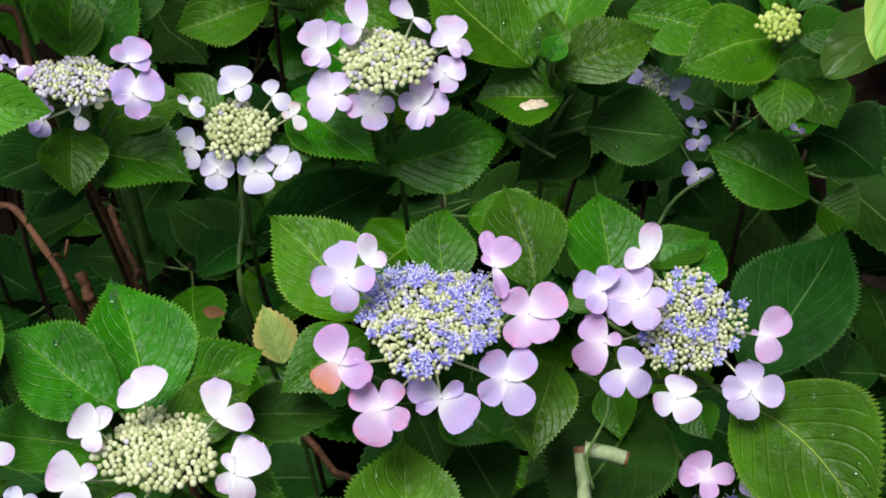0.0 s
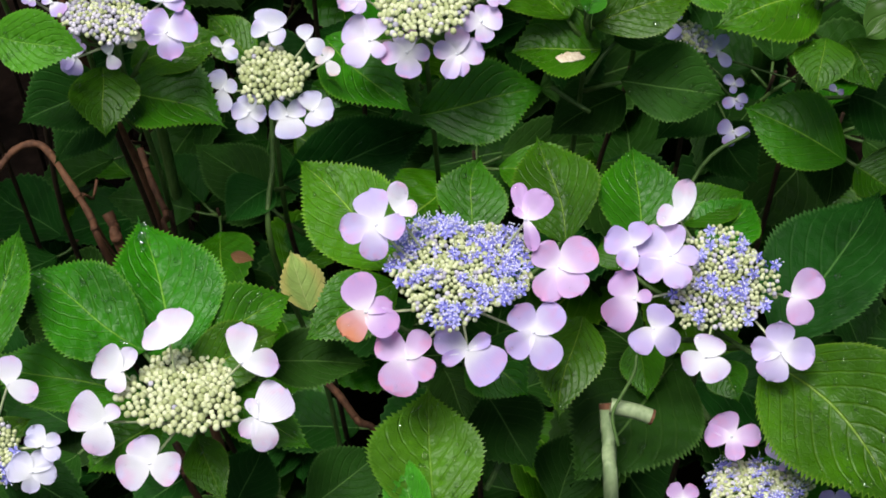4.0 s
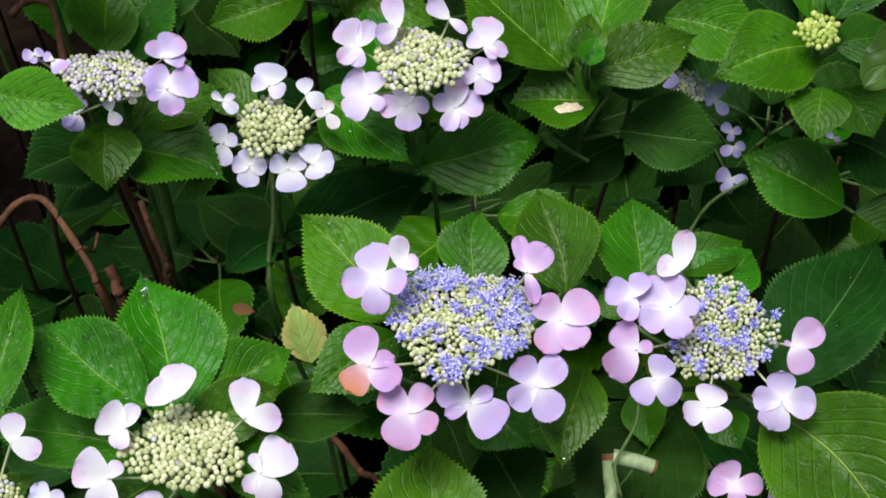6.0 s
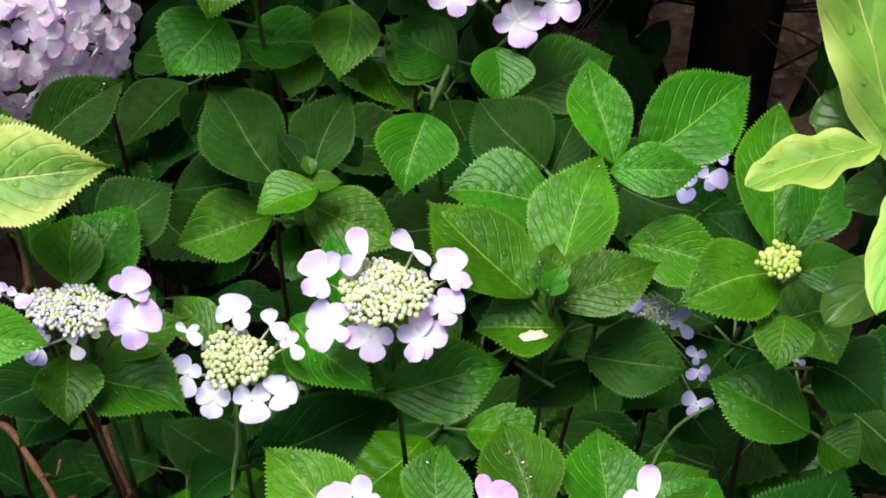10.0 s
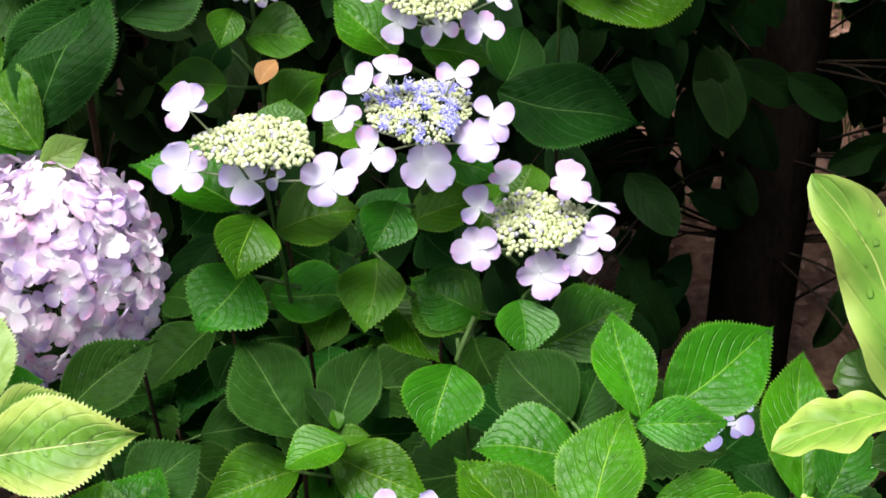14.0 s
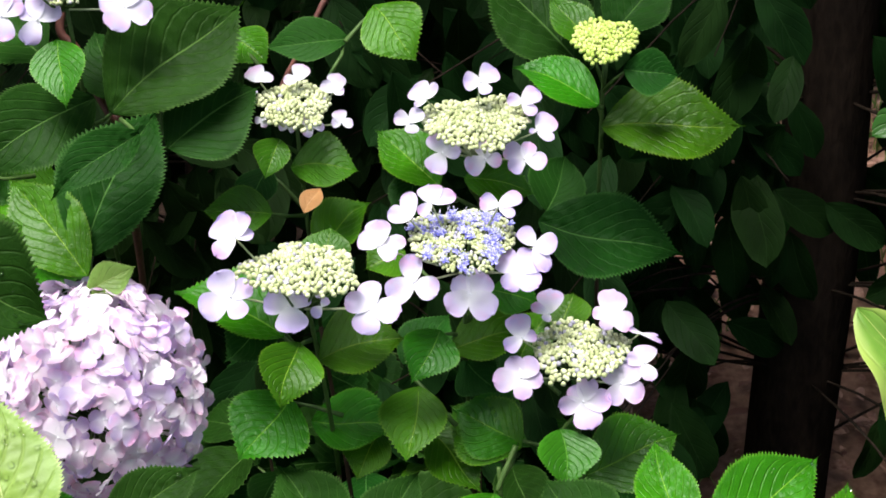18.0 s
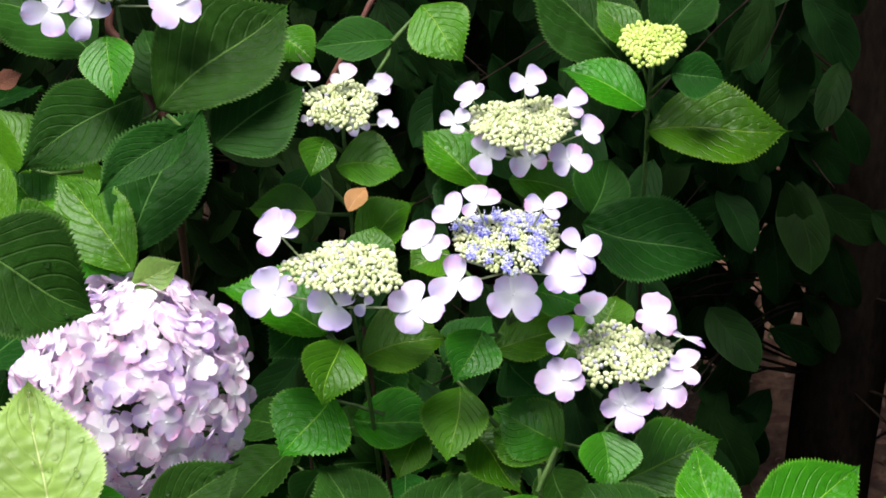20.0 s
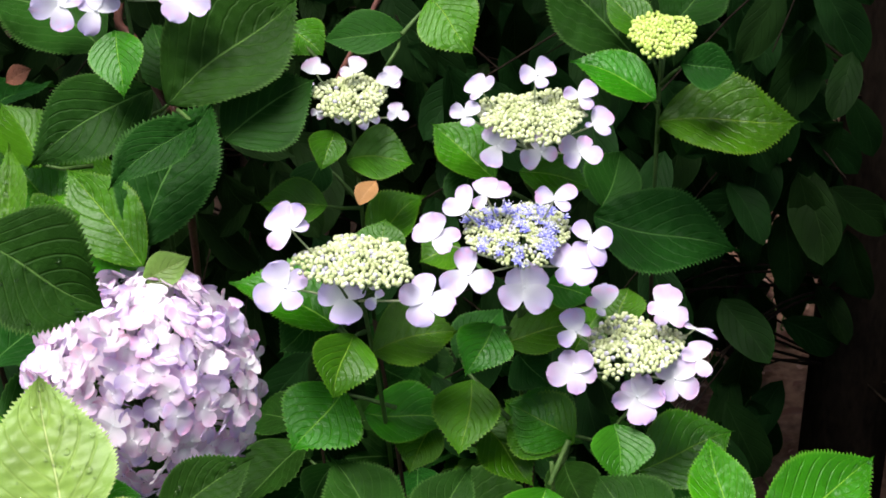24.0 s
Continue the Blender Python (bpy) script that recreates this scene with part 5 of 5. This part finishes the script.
floret(head, (-0.0338, 1.1702, 0.8155), (-0.076, -0.780, 0.621), [(4, 19.4, 0.85), (298, 19.5, 0.9), (240, 19.0, 0.8), (167, 19.3, 0.85), (77, 23.4, 0.9)], 'pinkpale')
floret(head, (0.0148, 1.1643, 0.7967), (0.067, -0.794, 0.604), [(22, 16.0, 0.8), (323, 21.9, 0.85), (250, 23.1, 0.85), (174, 24.1, 1.0), (83, 21.0, 0.8)], 'pinkpale')
floret(head, (0.0448, 1.1735, 0.8079), (0.051, -0.723, 0.689), [(27, 18.4, 0.95), (304, 21.7, 1.0), (133, 19.4, 0.9), (217, 21.8, 0.95)], 'pinkpale')
floret(head, (0.0631, 1.1827, 0.8210), (0.068, -0.692, 0.718), [(334, 15.2, 1.3), (179, 16.6, 0.9), (48, 15.4, 0.8)], 'pinkpale')
floret(head, (0.0350, 1.1989, 0.8548), (0.111, -0.694, 0.711), [(327, 23.0, 1.1), (57, 13.8, 0.85), (231, 21.8, 0.85), (144, 12.5, 1.0)], 'pinkpale')
floret(head, (0.0597, 1.1939, 0.8417), (0.306, -0.618, 0.724), [(226, 19.9, 0.22), (52, 11.4, 0.4), (247, 15.6, 0.22)], 'pinkpale')

shoot = new_shoot((-0.225, 1.342, 0.972), (-0.209, 1.502, 0.000), 'hydrangea shoot with green buds and small white florets')
leaf(shoot, (-0.237, 1.327, 0.948), (-0.247, 1.298, 0.927), 0.031, (0.215, -0.614, 0.760))
leaf(shoot, (-0.231, 1.334, 0.918), (-0.175, 1.335, 0.914), 0.053, (0.079, -0.528, 0.845))
leaf(shoot, (-0.248, 1.322, 0.880), (-0.307, 1.320, 0.884), 0.046, (0.077, -0.578, 0.812))
leaf(shoot, (-0.216, 1.336, 0.837), (-0.171, 1.375, 0.861), 0.051, (-0.034, -0.502, 0.864))
leaf(shoot, (-0.286, 1.414, 1.009), (-0.255, 1.392, 0.989), 0.043, (0.107, -0.575, 0.811))
leaf(shoot, (-0.189, 1.447, 0.988), (-0.261, 1.434, 0.985), 0.041, (0.093, -0.676, 0.731), 'dark')
leaf(shoot, (-0.164, 1.435, 1.024), (-0.126, 1.395, 0.989), 0.057, (-0.017, -0.657, 0.754))
leaf(shoot, (-0.260, 1.385, 0.892), (-0.276, 1.348, 0.866), 0.038, (-0.091, -0.541, 0.836), 'dark')
head = bud_cluster(shoot, (-0.225, 1.342, 0.972), 0.0309, (0.090, -0.231, 0.969), 'cream')
floret(head, (-0.2532, 1.3496, 0.9909), (0.031, -0.711, 0.702), [(15, 14.6, 1.3), (286, 12.4, 0.9)], 'white')
floret(head, (-0.2224, 1.3521, 0.9905), (0.207, -0.670, 0.713), [(68, 12.4, 0.8), (321, 15.2, 1.1)], 'white')
floret(head, (-0.1930, 1.3498, 0.9804), (0.153, -0.792, 0.591), [(321, 17.5, 1.0), (22, 12.9, 0.9), (259, 10.1, 0.9)], 'white')
floret(head, (-0.1860, 1.3381, 0.9577), (0.354, -0.757, 0.550), [(68, 9.3, 1.0), (246, 10.3, 1.0), (353, 11.8, 1.2)], 'white')
floret(head, (-0.2106, 1.3350, 0.9568), (0.291, -0.789, 0.541), [(22, 12.1, 0.9), (238, 11.3, 0.8), (125, 11.2, 0.9), (325, 11.9, 0.9)], 'white')
floret(head, (-0.2299, 1.3324, 0.9568), (0.111, -0.824, 0.555), [(350, 8.3, 1.2), (67, 8.6, 0.9), (211, 6.1, 0.9)], 'white')
floret(head, (-0.2513, 1.3336, 0.9623), (0.192, -0.789, 0.584), [(67, 7.1, 1.0), (307, 7.0, 1.1), (177, 6.5, 1.0)], 'white')
floret(head, (-0.2591, 1.3427, 0.9810), (0.151, -0.712, 0.686), [(135, 8.0, 0.6), (292, 5.5, 0.5)], 'white')

shoot = new_shoot((-0.072, 1.329, 0.962), (-0.067, 1.489, 0.000), 'hydrangea shoot with cream buds and white lilac-tinted florets')
leaf(shoot, (-0.105, 1.336, 0.899), (-0.160, 1.373, 0.932), 0.052, (0.139, -0.536, 0.832))
leaf(shoot, (-0.084, 1.332, 0.909), (-0.026, 1.325, 0.897), 0.039, (0.071, -0.612, 0.787))
leaf(shoot, (-0.128, 1.367, 0.897), (-0.140, 1.327, 0.868), 0.041, (-0.087, -0.557, 0.826), 'dark')
head = bud_cluster(shoot, (-0.072, 1.329, 0.962), 0.0440, (0.010, -0.046, 0.999), 'cream')
floret(head, (-0.1126, 1.3311, 0.9824), (-0.058, -0.719, 0.692), [(23, 16.8, 1.3), (304, 15.2, 0.6), (100, 12.7, 0.5)], 'pale')
floret(head, (-0.0686, 1.3416, 0.9933), (0.216, -0.721, 0.659), [(295, 20.0, 1.0), (73, 15.6, 1.1), (186, 13.2, 0.9)], 'pale')
floret(head, (-0.0344, 1.3358, 0.9768), (0.146, -0.742, 0.654), [(53, 13.3, 0.9), (285, 18.2, 1.0), (200, 16.0, 0.8)], 'pale')
floret(head, (-0.0220, 1.3258, 0.9559), (0.128, -0.808, 0.575), [(292, 19.2, 1.15), (212, 16.6, 0.6), (74, 7.1, 0.7)], 'pale')
floret(head, (-0.0323, 1.3128, 0.9362), (0.060, -0.781, 0.621), [(37, 20.0, 0.9), (318, 16.0, 0.9), (237, 19.6, 0.9), (109, 16.8, 0.9)], 'pale')
floret(head, (-0.0648, 1.3103, 0.9376), (0.072, -0.825, 0.561), [(341, 18.8, 1.0), (99, 18.6, 1.0), (241, 14.6, 0.95)], 'pale')
floret(head, (-0.0998, 1.3106, 0.9432), (-0.048, -0.876, 0.480), [(352, 18.7, 1.25), (254, 16.9, 0.85), (131, 19.6, 1.05)], 'pale')
floret(head, (-0.1262, 1.3198, 0.9665), (0.079, -0.781, 0.619), [(43, 15.3, 0.9), (301, 15.5, 0.9), (169, 10.1, 1.3)], 'white')

shoot = new_shoot((0.035, 1.408, 1.000), (0.032, 1.568, 0.000), 'hydrangea shoot with one yellow-green bud cluster on a tall stem')
leaf(shoot, (0.021, 1.440, 0.957), (-0.072, 1.517, 1.025), 0.092, (0.225, -0.482, 0.846), 'blue')
leaf(shoot, (0.030, 1.372, 0.957), (-0.040, 1.394, 0.981), 0.051, (0.163, -0.430, 0.888))
leaf(shoot, (0.023, 1.424, 0.990), (-0.012, 1.458, 1.020), 0.036, (0.013, -0.648, 0.761))
leaf(shoot, (0.041, 1.448, 0.988), (0.093, 1.498, 1.022), 0.063, (-0.009, -0.549, 0.836), 'blue')
leaf(shoot, (0.051, 1.398, 0.979), (0.097, 1.396, 0.973), 0.041, (0.055, -0.728, 0.684), 'blue')
leaf(shoot, (0.033, 1.409, 0.919), (0.155, 1.418, 0.915), 0.081, (0.075, -0.542, 0.837))
leaf(shoot, (-0.022, 1.416, 0.821), (0.104, 1.399, 0.797), 0.084, (0.067, -0.623, 0.779), 'dark')
leaf(shoot, (-0.015, 1.421, 0.828), (0.002, 1.467, 0.861), 0.054, (0.228, -0.618, 0.752), 'dark')
head = bud_cluster(shoot, (0.035, 1.409, 1.001), 0.0284, (-0.033, -0.292, 0.956), 'green')

shoot = new_shoot((-0.400, 1.319, 1.086), (-0.372, 1.479, 0.000), 'tall hydrangea shoot with dark stem and white-pink florets')
leaf(shoot, (-0.370, 1.300, 0.985), (-0.273, 1.387, 1.043), 0.100, (0.179, -0.671, 0.719), 'blue')
leaf(shoot, (-0.326, 1.298, 0.954), (-0.257, 1.348, 0.985), 0.078, (0.125, -0.643, 0.756), 'blue')
leaf(shoot, (-0.383, 1.305, 0.997), (-0.471, 1.240, 0.958), 0.072, (0.243, -0.727, 0.642), 'blue')
leaf(shoot, (-0.404, 1.298, 1.051), (-0.391, 1.252, 1.014), 0.044, (-0.037, -0.621, 0.783))
leaf(shoot, (-0.425, 1.326, 1.022), (-0.528, 1.358, 1.056), 0.100, (0.134, -0.497, 0.858), 'blue')
leaf(shoot, (-0.327, 1.223, 1.005), (-0.386, 1.174, 0.974), 0.039, (0.262, -0.717, 0.646), 'blue')
leaf(shoot, (-0.376, 1.189, 0.913), (-0.330, 1.294, 0.989), 0.081, (0.239, -0.633, 0.736), 'blue')
leaf(shoot, (-0.370, 1.174, 0.905), (-0.439, 1.234, 0.957), 0.060, (0.006, -0.645, 0.764))
leaf(shoot, (-0.468, 1.288, 0.881), (-0.524, 1.329, 0.917), 0.058, (0.064, -0.606, 0.793))
leaf(shoot, (-0.483, 1.291, 0.931), (-0.525, 1.335, 0.968), 0.054, (0.287, -0.441, 0.850), 'young')
leaf(shoot, (-0.373, 1.341, 0.977), (-0.400, 1.391, 1.018), 0.057, (0.026, -0.623, 0.782), 'blue')
leaf(shoot, (-0.322, 1.348, 1.021), (-0.359, 1.375, 1.045), 0.071, (-0.005, -0.673, 0.740), 'blue')
leaf(shoot, (-0.428, 1.325, 0.898), (-0.497, 1.323, 0.903), 0.066, (0.078, -0.544, 0.835))
head = bud_cluster(shoot, (-0.400, 1.320, 1.088), 0.0273, (0.150, -0.093, 0.984), 'mixed')
floret(head, (-0.4488, 1.3046, 1.0699), (0.195, -0.887, 0.418), [(70, 25.5, 0.85), (161, 21.7, 0.95), (334, 22.6, 0.9), (282, 22.3, 0.8)], 'pale')
floret(head, (-0.4202, 1.3053, 1.0658), (0.222, -0.806, 0.548), [(137, 22.7, 0.85), (282, 22.6, 0.9), (37, 17.2, 0.8), (346, 22.3, 0.8)], 'pale')
floret(head, (-0.3514, 1.3160, 1.0720), (0.339, -0.729, 0.595), [(56, 21.4, 0.9), (133, 24.0, 1.0), (229, 24.9, 0.95), (313, 23.0, 0.9)], 'pale')

cane([(-0.404, 0.832, 0.621), (-0.380, 0.845, 0.631), (-0.365, 0.859, 0.643), (-0.353, 0.864, 0.647), (-0.341, 0.862, 0.645), (-0.324, 0.846, 0.629), (-0.307, 0.828, 0.611), (-0.296, 0.811, 0.594), (-0.276, 0.871, 0.344), (-0.266, 0.901, 0.000)], 0.0027, 'cane')
cane([(-0.281, 0.888, 0.623), (-0.272, 0.871, 0.607), (-0.260, 0.853, 0.590), (-0.256, 0.838, 0.576), (-0.236, 0.898, 0.326), (-0.226, 0.928, 0.000)], 0.0025, 'cane')
cane([(-0.286, 0.804, 0.642), (-0.280, 0.796, 0.634), (-0.274, 0.785, 0.623), (-0.254, 0.845, 0.373), (-0.244, 0.875, 0.000)], 0.0038, 'cane')
cane([(-0.309, 0.862, 0.615), (-0.311, 0.852, 0.606), (-0.314, 0.845, 0.600), (-0.294, 0.905, 0.350), (-0.284, 0.935, 0.000)], 0.0011, 'cane')
cane([(-0.148, 0.747, 0.552), (-0.127, 0.735, 0.540), (-0.111, 0.721, 0.526), (-0.094, 0.711, 0.515), (-0.074, 0.771, 0.265), (-0.064, 0.801, 0.000)], 0.0026, 'cane')
cane([(-0.223, 0.656, 0.583), (-0.215, 0.647, 0.574), (-0.211, 0.635, 0.563), (-0.191, 0.695, 0.313), (-0.181, 0.725, 0.000)], 0.0023, 'cane')
cane([(-0.362, 0.936, 0.754), (-0.352, 0.943, 0.761), (-0.339, 0.944, 0.762), (-0.331, 0.939, 0.755), (-0.325, 0.918, 0.731), (-0.321, 0.905, 0.717), (-0.301, 0.965, 0.467), (-0.291, 0.995, 0.000)], 0.0028, 'cane')
cane([(0.024, 0.773, 0.429), (0.031, 0.760, 0.417), (0.034, 0.746, 0.404), (0.054, 0.806, 0.154), (0.064, 0.836, 0.000)], 0.0023, 'cane')
cane([(0.082, 0.637, 0.654), (0.071, 0.639, 0.657), (0.056, 0.641, 0.659)], 0.0048, 'cut')
cane([(0.054, 0.648, 0.652), (0.056, 0.631, 0.637), (0.059, 0.604, 0.611), (0.079, 0.664, 0.361), (0.089, 0.694, 0.000)], 0.0045, 'cut')
cane([(0.070, 0.658, 0.688), (0.069, 0.650, 0.681), (0.062, 0.640, 0.671), (0.058, 0.634, 0.666), (0.057, 0.628, 0.661), (0.061, 0.617, 0.651)], 0.0010, 'tendril')
cane([(0.044, 0.892, 0.668), (0.030, 0.897, 0.674), (0.016, 0.903, 0.681)], 0.0016, 'green')
cane([(-0.178, 0.879, 0.680), (-0.177, 0.850, 0.647), (-0.176, 0.810, 0.603), (-0.156, 0.870, 0.353), (-0.146, 0.900, 0.000)], 0.0020, 'green')
cane([(0.096, 0.844, 0.567), (0.127, 0.892, 0.618), (0.160, 0.910, 0.636)], 0.0014, 'green')
cane([(-0.039, 1.183, 0.740), (-0.047, 1.172, 0.725), (-0.054, 1.162, 0.710)], 0.0023, 'green')
cane([(-0.421, 1.403, 1.054), (-0.428, 1.385, 1.025), (-0.415, 1.378, 1.010), (-0.400, 1.364, 0.982), (-0.385, 1.352, 0.958), (-0.375, 1.340, 0.935), (-0.425, 1.500, 0.585), (-0.495, 1.530, 0.000)], 0.0039, 'dark')
cane([(-0.215, 1.501, 1.006), (-0.230, 1.484, 0.980), (-0.248, 1.465, 0.949), (-0.257, 1.454, 0.932)], 0.0026, 'dark')
loose_leaf((-0.140, 0.737, 0.625), (-0.154, 0.765, 0.651), 0.029, (0.189, -0.627, 0.755), 'yellow')
loose_leaf((-0.204, 0.801, 0.607), (-0.188, 0.799, 0.604), 0.009, (0.116, -0.391, 0.913), 'dead')
loose_leaf((-0.214, 1.281, 0.903), (-0.202, 1.301, 0.915), 0.019, (-0.126, -0.667, 0.735), 'orange')
loose_leaf((-0.516, 1.333, 0.990), (-0.495, 1.341, 0.999), 0.019, (-0.068, -0.704, 0.707), 'dead')

mophead((-0.3735, 1.146, 0.813), 0.0895, (-0.367, 1.268, 0.000), "pink and lilac mophead hydrangea in full bloom")


# ---- leafy shoots lower down in the hedge ----
def inner_shoot(x, y, z, count):
    top = np.array([x, y, z])
    root = np.array([x * 0.95, y + 0.05, 0.0])
    ob = new_shoot(tuple(top), tuple(root), "shaded leafy hydrangea filler shoot low in the hedge, colours darkened for shade")
    turn = rng.rand() * 6.28
    for k in range(count):
        q = turn + k * 1.5708 + (0.78 if k // 2 % 2 else 0) + 0.2 * rng.randn()
        low = (k // 4) * 0.06
        d = np.array([math.cos(q), math.sin(q), 0.05 - 0.35 * rng.rand()])
        b = top - [0, 0, low + 0.01] + d * 0.025
        size = 0.085 + 0.045 * rng.rand()
        # mostly the darker leaf, so shade inside the hedge is partly colour
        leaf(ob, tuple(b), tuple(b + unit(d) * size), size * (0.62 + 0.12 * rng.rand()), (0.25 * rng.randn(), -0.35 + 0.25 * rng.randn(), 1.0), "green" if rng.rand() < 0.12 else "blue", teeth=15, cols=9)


def hedge_top(y):
    return 0.74 + 0.44 * (y - 0.72)


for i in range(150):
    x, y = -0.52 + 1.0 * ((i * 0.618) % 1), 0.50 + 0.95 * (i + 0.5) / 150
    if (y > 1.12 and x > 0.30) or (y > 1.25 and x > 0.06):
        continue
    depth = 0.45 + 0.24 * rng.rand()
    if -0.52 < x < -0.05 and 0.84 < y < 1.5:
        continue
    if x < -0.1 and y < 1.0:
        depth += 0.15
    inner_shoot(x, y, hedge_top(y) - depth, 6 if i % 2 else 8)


for i in range(22):
    x, y = -0.50 + 0.44 * ((i * 0.618) % 1), 0.88 + 0.6 * (i + 0.5) / 22
    inner_shoot(x, y, 0.08 + 0.14 * rng.rand() + 0.12 * (y - 0.9), 6)


for i in range(16):
    x, y = -0.50 + 0.46 * ((i * 0.618) % 1), 1.46 + 0.5 * (i + 0.5) / 16
    inner_shoot(x, y, 0.22 + 0.2 * rng.rand(), 6)


for i in range(16):
    x, y = -0.12 + 0.44 * ((i * 0.618) % 1), 1.28 + 0.5 * (i + 0.5) / 16
    inner_shoot(x, y, 0.34 - 0.22 * (y - 1.28) / 0.5 + 0.06 * rng.rand(), 6)


# unseen shoots added in front and at both sides, to keep light out of the hedge
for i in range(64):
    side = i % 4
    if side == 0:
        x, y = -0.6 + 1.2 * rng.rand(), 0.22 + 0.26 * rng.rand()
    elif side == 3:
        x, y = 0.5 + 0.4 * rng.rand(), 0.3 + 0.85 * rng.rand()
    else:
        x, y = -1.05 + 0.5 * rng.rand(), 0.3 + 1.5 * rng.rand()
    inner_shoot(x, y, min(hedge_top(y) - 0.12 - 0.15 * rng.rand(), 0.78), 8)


# ---- the dark evergreen behind ----
def evergreen(foot, height, label, leaves, spread, low, high=0):
    f = np.array(foot, float)
    ob = thing("camellia_tree", foot, label, "tree")
    pile = Pile()
    line = flowing([f + [0, 0, -0.02], f + [0.02, 0.01, height * 0.35], f + [-0.02, 0.03, height * 0.7], f + [0.02, 0.02, height]], 6)
    tube(pile, line, np.linspace(0.027 * height, 0.019 * height, len(line)) * (1 if height > 1 else 0.35) * (1 + 0.05 * rng.randn(len(line))), 0, 14)
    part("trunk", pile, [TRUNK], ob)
    crown, made = Pile(), 0
    for k in range(leaves // 9):
        q = rng.rand() * 6.28
        rise = low + 0.75 * rng.rand() if rng.rand() < 0.62 else 0.8 + (height * 1.12 - 0.8) * rng.rand()
        reach = 0.3 + 0.7 * rng.rand()
        end = f + np.array([spread[0] * math.cos(q) * reach, spread[1] * math.sin(q) * reach, rise])
        if abs(end[0] - f[0]) < 0.15 and end[1] < f[1] and high:
            continue
        if end[1] < 1.66 and end[0] < 0.42 and height > 1:
            continue
        # the trees stand open towards the clearing
        if height > 1 and 1.8 < end[1] < 2.95 and 0.08 < end[0] < 0.75 and rng.rand() < (0.35 if rise > 0.6 else 0.75):
            continue
        s = line[np.argmin(np.abs(line[:, 2] - rise - 0.12 * rng.rand()))]
        twig = Pile()
        tline = flowing([s, (s + end) / 2 + [0, 0, 0.08], end], 5)
        tube(twig, tline, np.linspace(0.0022, 0.0008, len(tline)), 0, 6)
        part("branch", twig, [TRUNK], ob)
        for j in range(9):
            at = tline[-1 - j % 6] + rng.randn(3) * 0.03
            d = unit(np.array([rng.randn() * 0.6, rng.randn() * 0.6 - 0.3, -0.9]))
            size = 0.075 + 0.045 * rng.rand()
            v, fc, uv, _, _ = blade(at, at + d * size, size * (0.42 + 0.12 * rng.rand()), (rng.randn() * 0.4, -1, 0.5), 0.12, 5, 7, True, veins=6.0)
            if at[1] < f[1] + 0.05 and made < 280:
                one = Pile()
                one.add(v, fc, 0, uv)
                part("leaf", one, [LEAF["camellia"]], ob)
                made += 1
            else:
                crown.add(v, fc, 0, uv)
    # unseen canopy leaves, added overhead to block light from the background
    for k in range(high):
        at = np.array([rng.uniform(-1.3, 1.9), rng.uniform(1.42, 3.6), 0])
        if k % 9 == 0:
            at[:2] = rng.uniform(0.14, 1.7), rng.uniform(0.72, 1.45)
        at[2] = 1.86 + 0.22 * max(at[1] - 1.42, 0) * rng.rand() + 0.35 * rng.rand()
        # thinned at the left and above the earth, to let some light down
        if at[0] < -0.1 and rng.rand() < 0.45:
            continue
        if -0.45 < at[0] < 0.55 and 1.6 < at[1] < 2.7 and rng.rand() < 0.85:
            continue
        d = unit(np.array([rng.randn(), rng.randn() - 0.2, -0.35]))
        size = 0.10 + 0.05 * rng.rand()
        v, fc, uv, _, _ = blade(at, at + d * size, size * 0.45, (rng.randn() * 0.3, rng.randn() * 0.3, 1), 0.12, 3, 5, True)
        crown.add(v, fc, 0, uv)
    # out-of-view limbs that carry the added canopy
    for k in range(high // 60):
        s = line[-1 - k % 6]
        end = np.array([rng.uniform(-1.2, 1.8), rng.uniform(1.5, 3.5), 1.95 + 0.3 * rng.rand()])
        tube(bough := Pile(), flowing([s, (s + end) / 2 + [0, 0, 0.12], end], 6), np.linspace(0.016, 0.004, 13), 0, 7)
        part("bough", bough, [TRUNK], ob)
    if crown.n:
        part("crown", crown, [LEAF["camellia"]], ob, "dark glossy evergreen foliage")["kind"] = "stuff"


evergreen((0.315, 2.02, 0), 2.3, "slim dark camellia tree with hanging glossy leaves and an added shade canopy", 2300, (0.80, 0.75), 0.14, 2500)
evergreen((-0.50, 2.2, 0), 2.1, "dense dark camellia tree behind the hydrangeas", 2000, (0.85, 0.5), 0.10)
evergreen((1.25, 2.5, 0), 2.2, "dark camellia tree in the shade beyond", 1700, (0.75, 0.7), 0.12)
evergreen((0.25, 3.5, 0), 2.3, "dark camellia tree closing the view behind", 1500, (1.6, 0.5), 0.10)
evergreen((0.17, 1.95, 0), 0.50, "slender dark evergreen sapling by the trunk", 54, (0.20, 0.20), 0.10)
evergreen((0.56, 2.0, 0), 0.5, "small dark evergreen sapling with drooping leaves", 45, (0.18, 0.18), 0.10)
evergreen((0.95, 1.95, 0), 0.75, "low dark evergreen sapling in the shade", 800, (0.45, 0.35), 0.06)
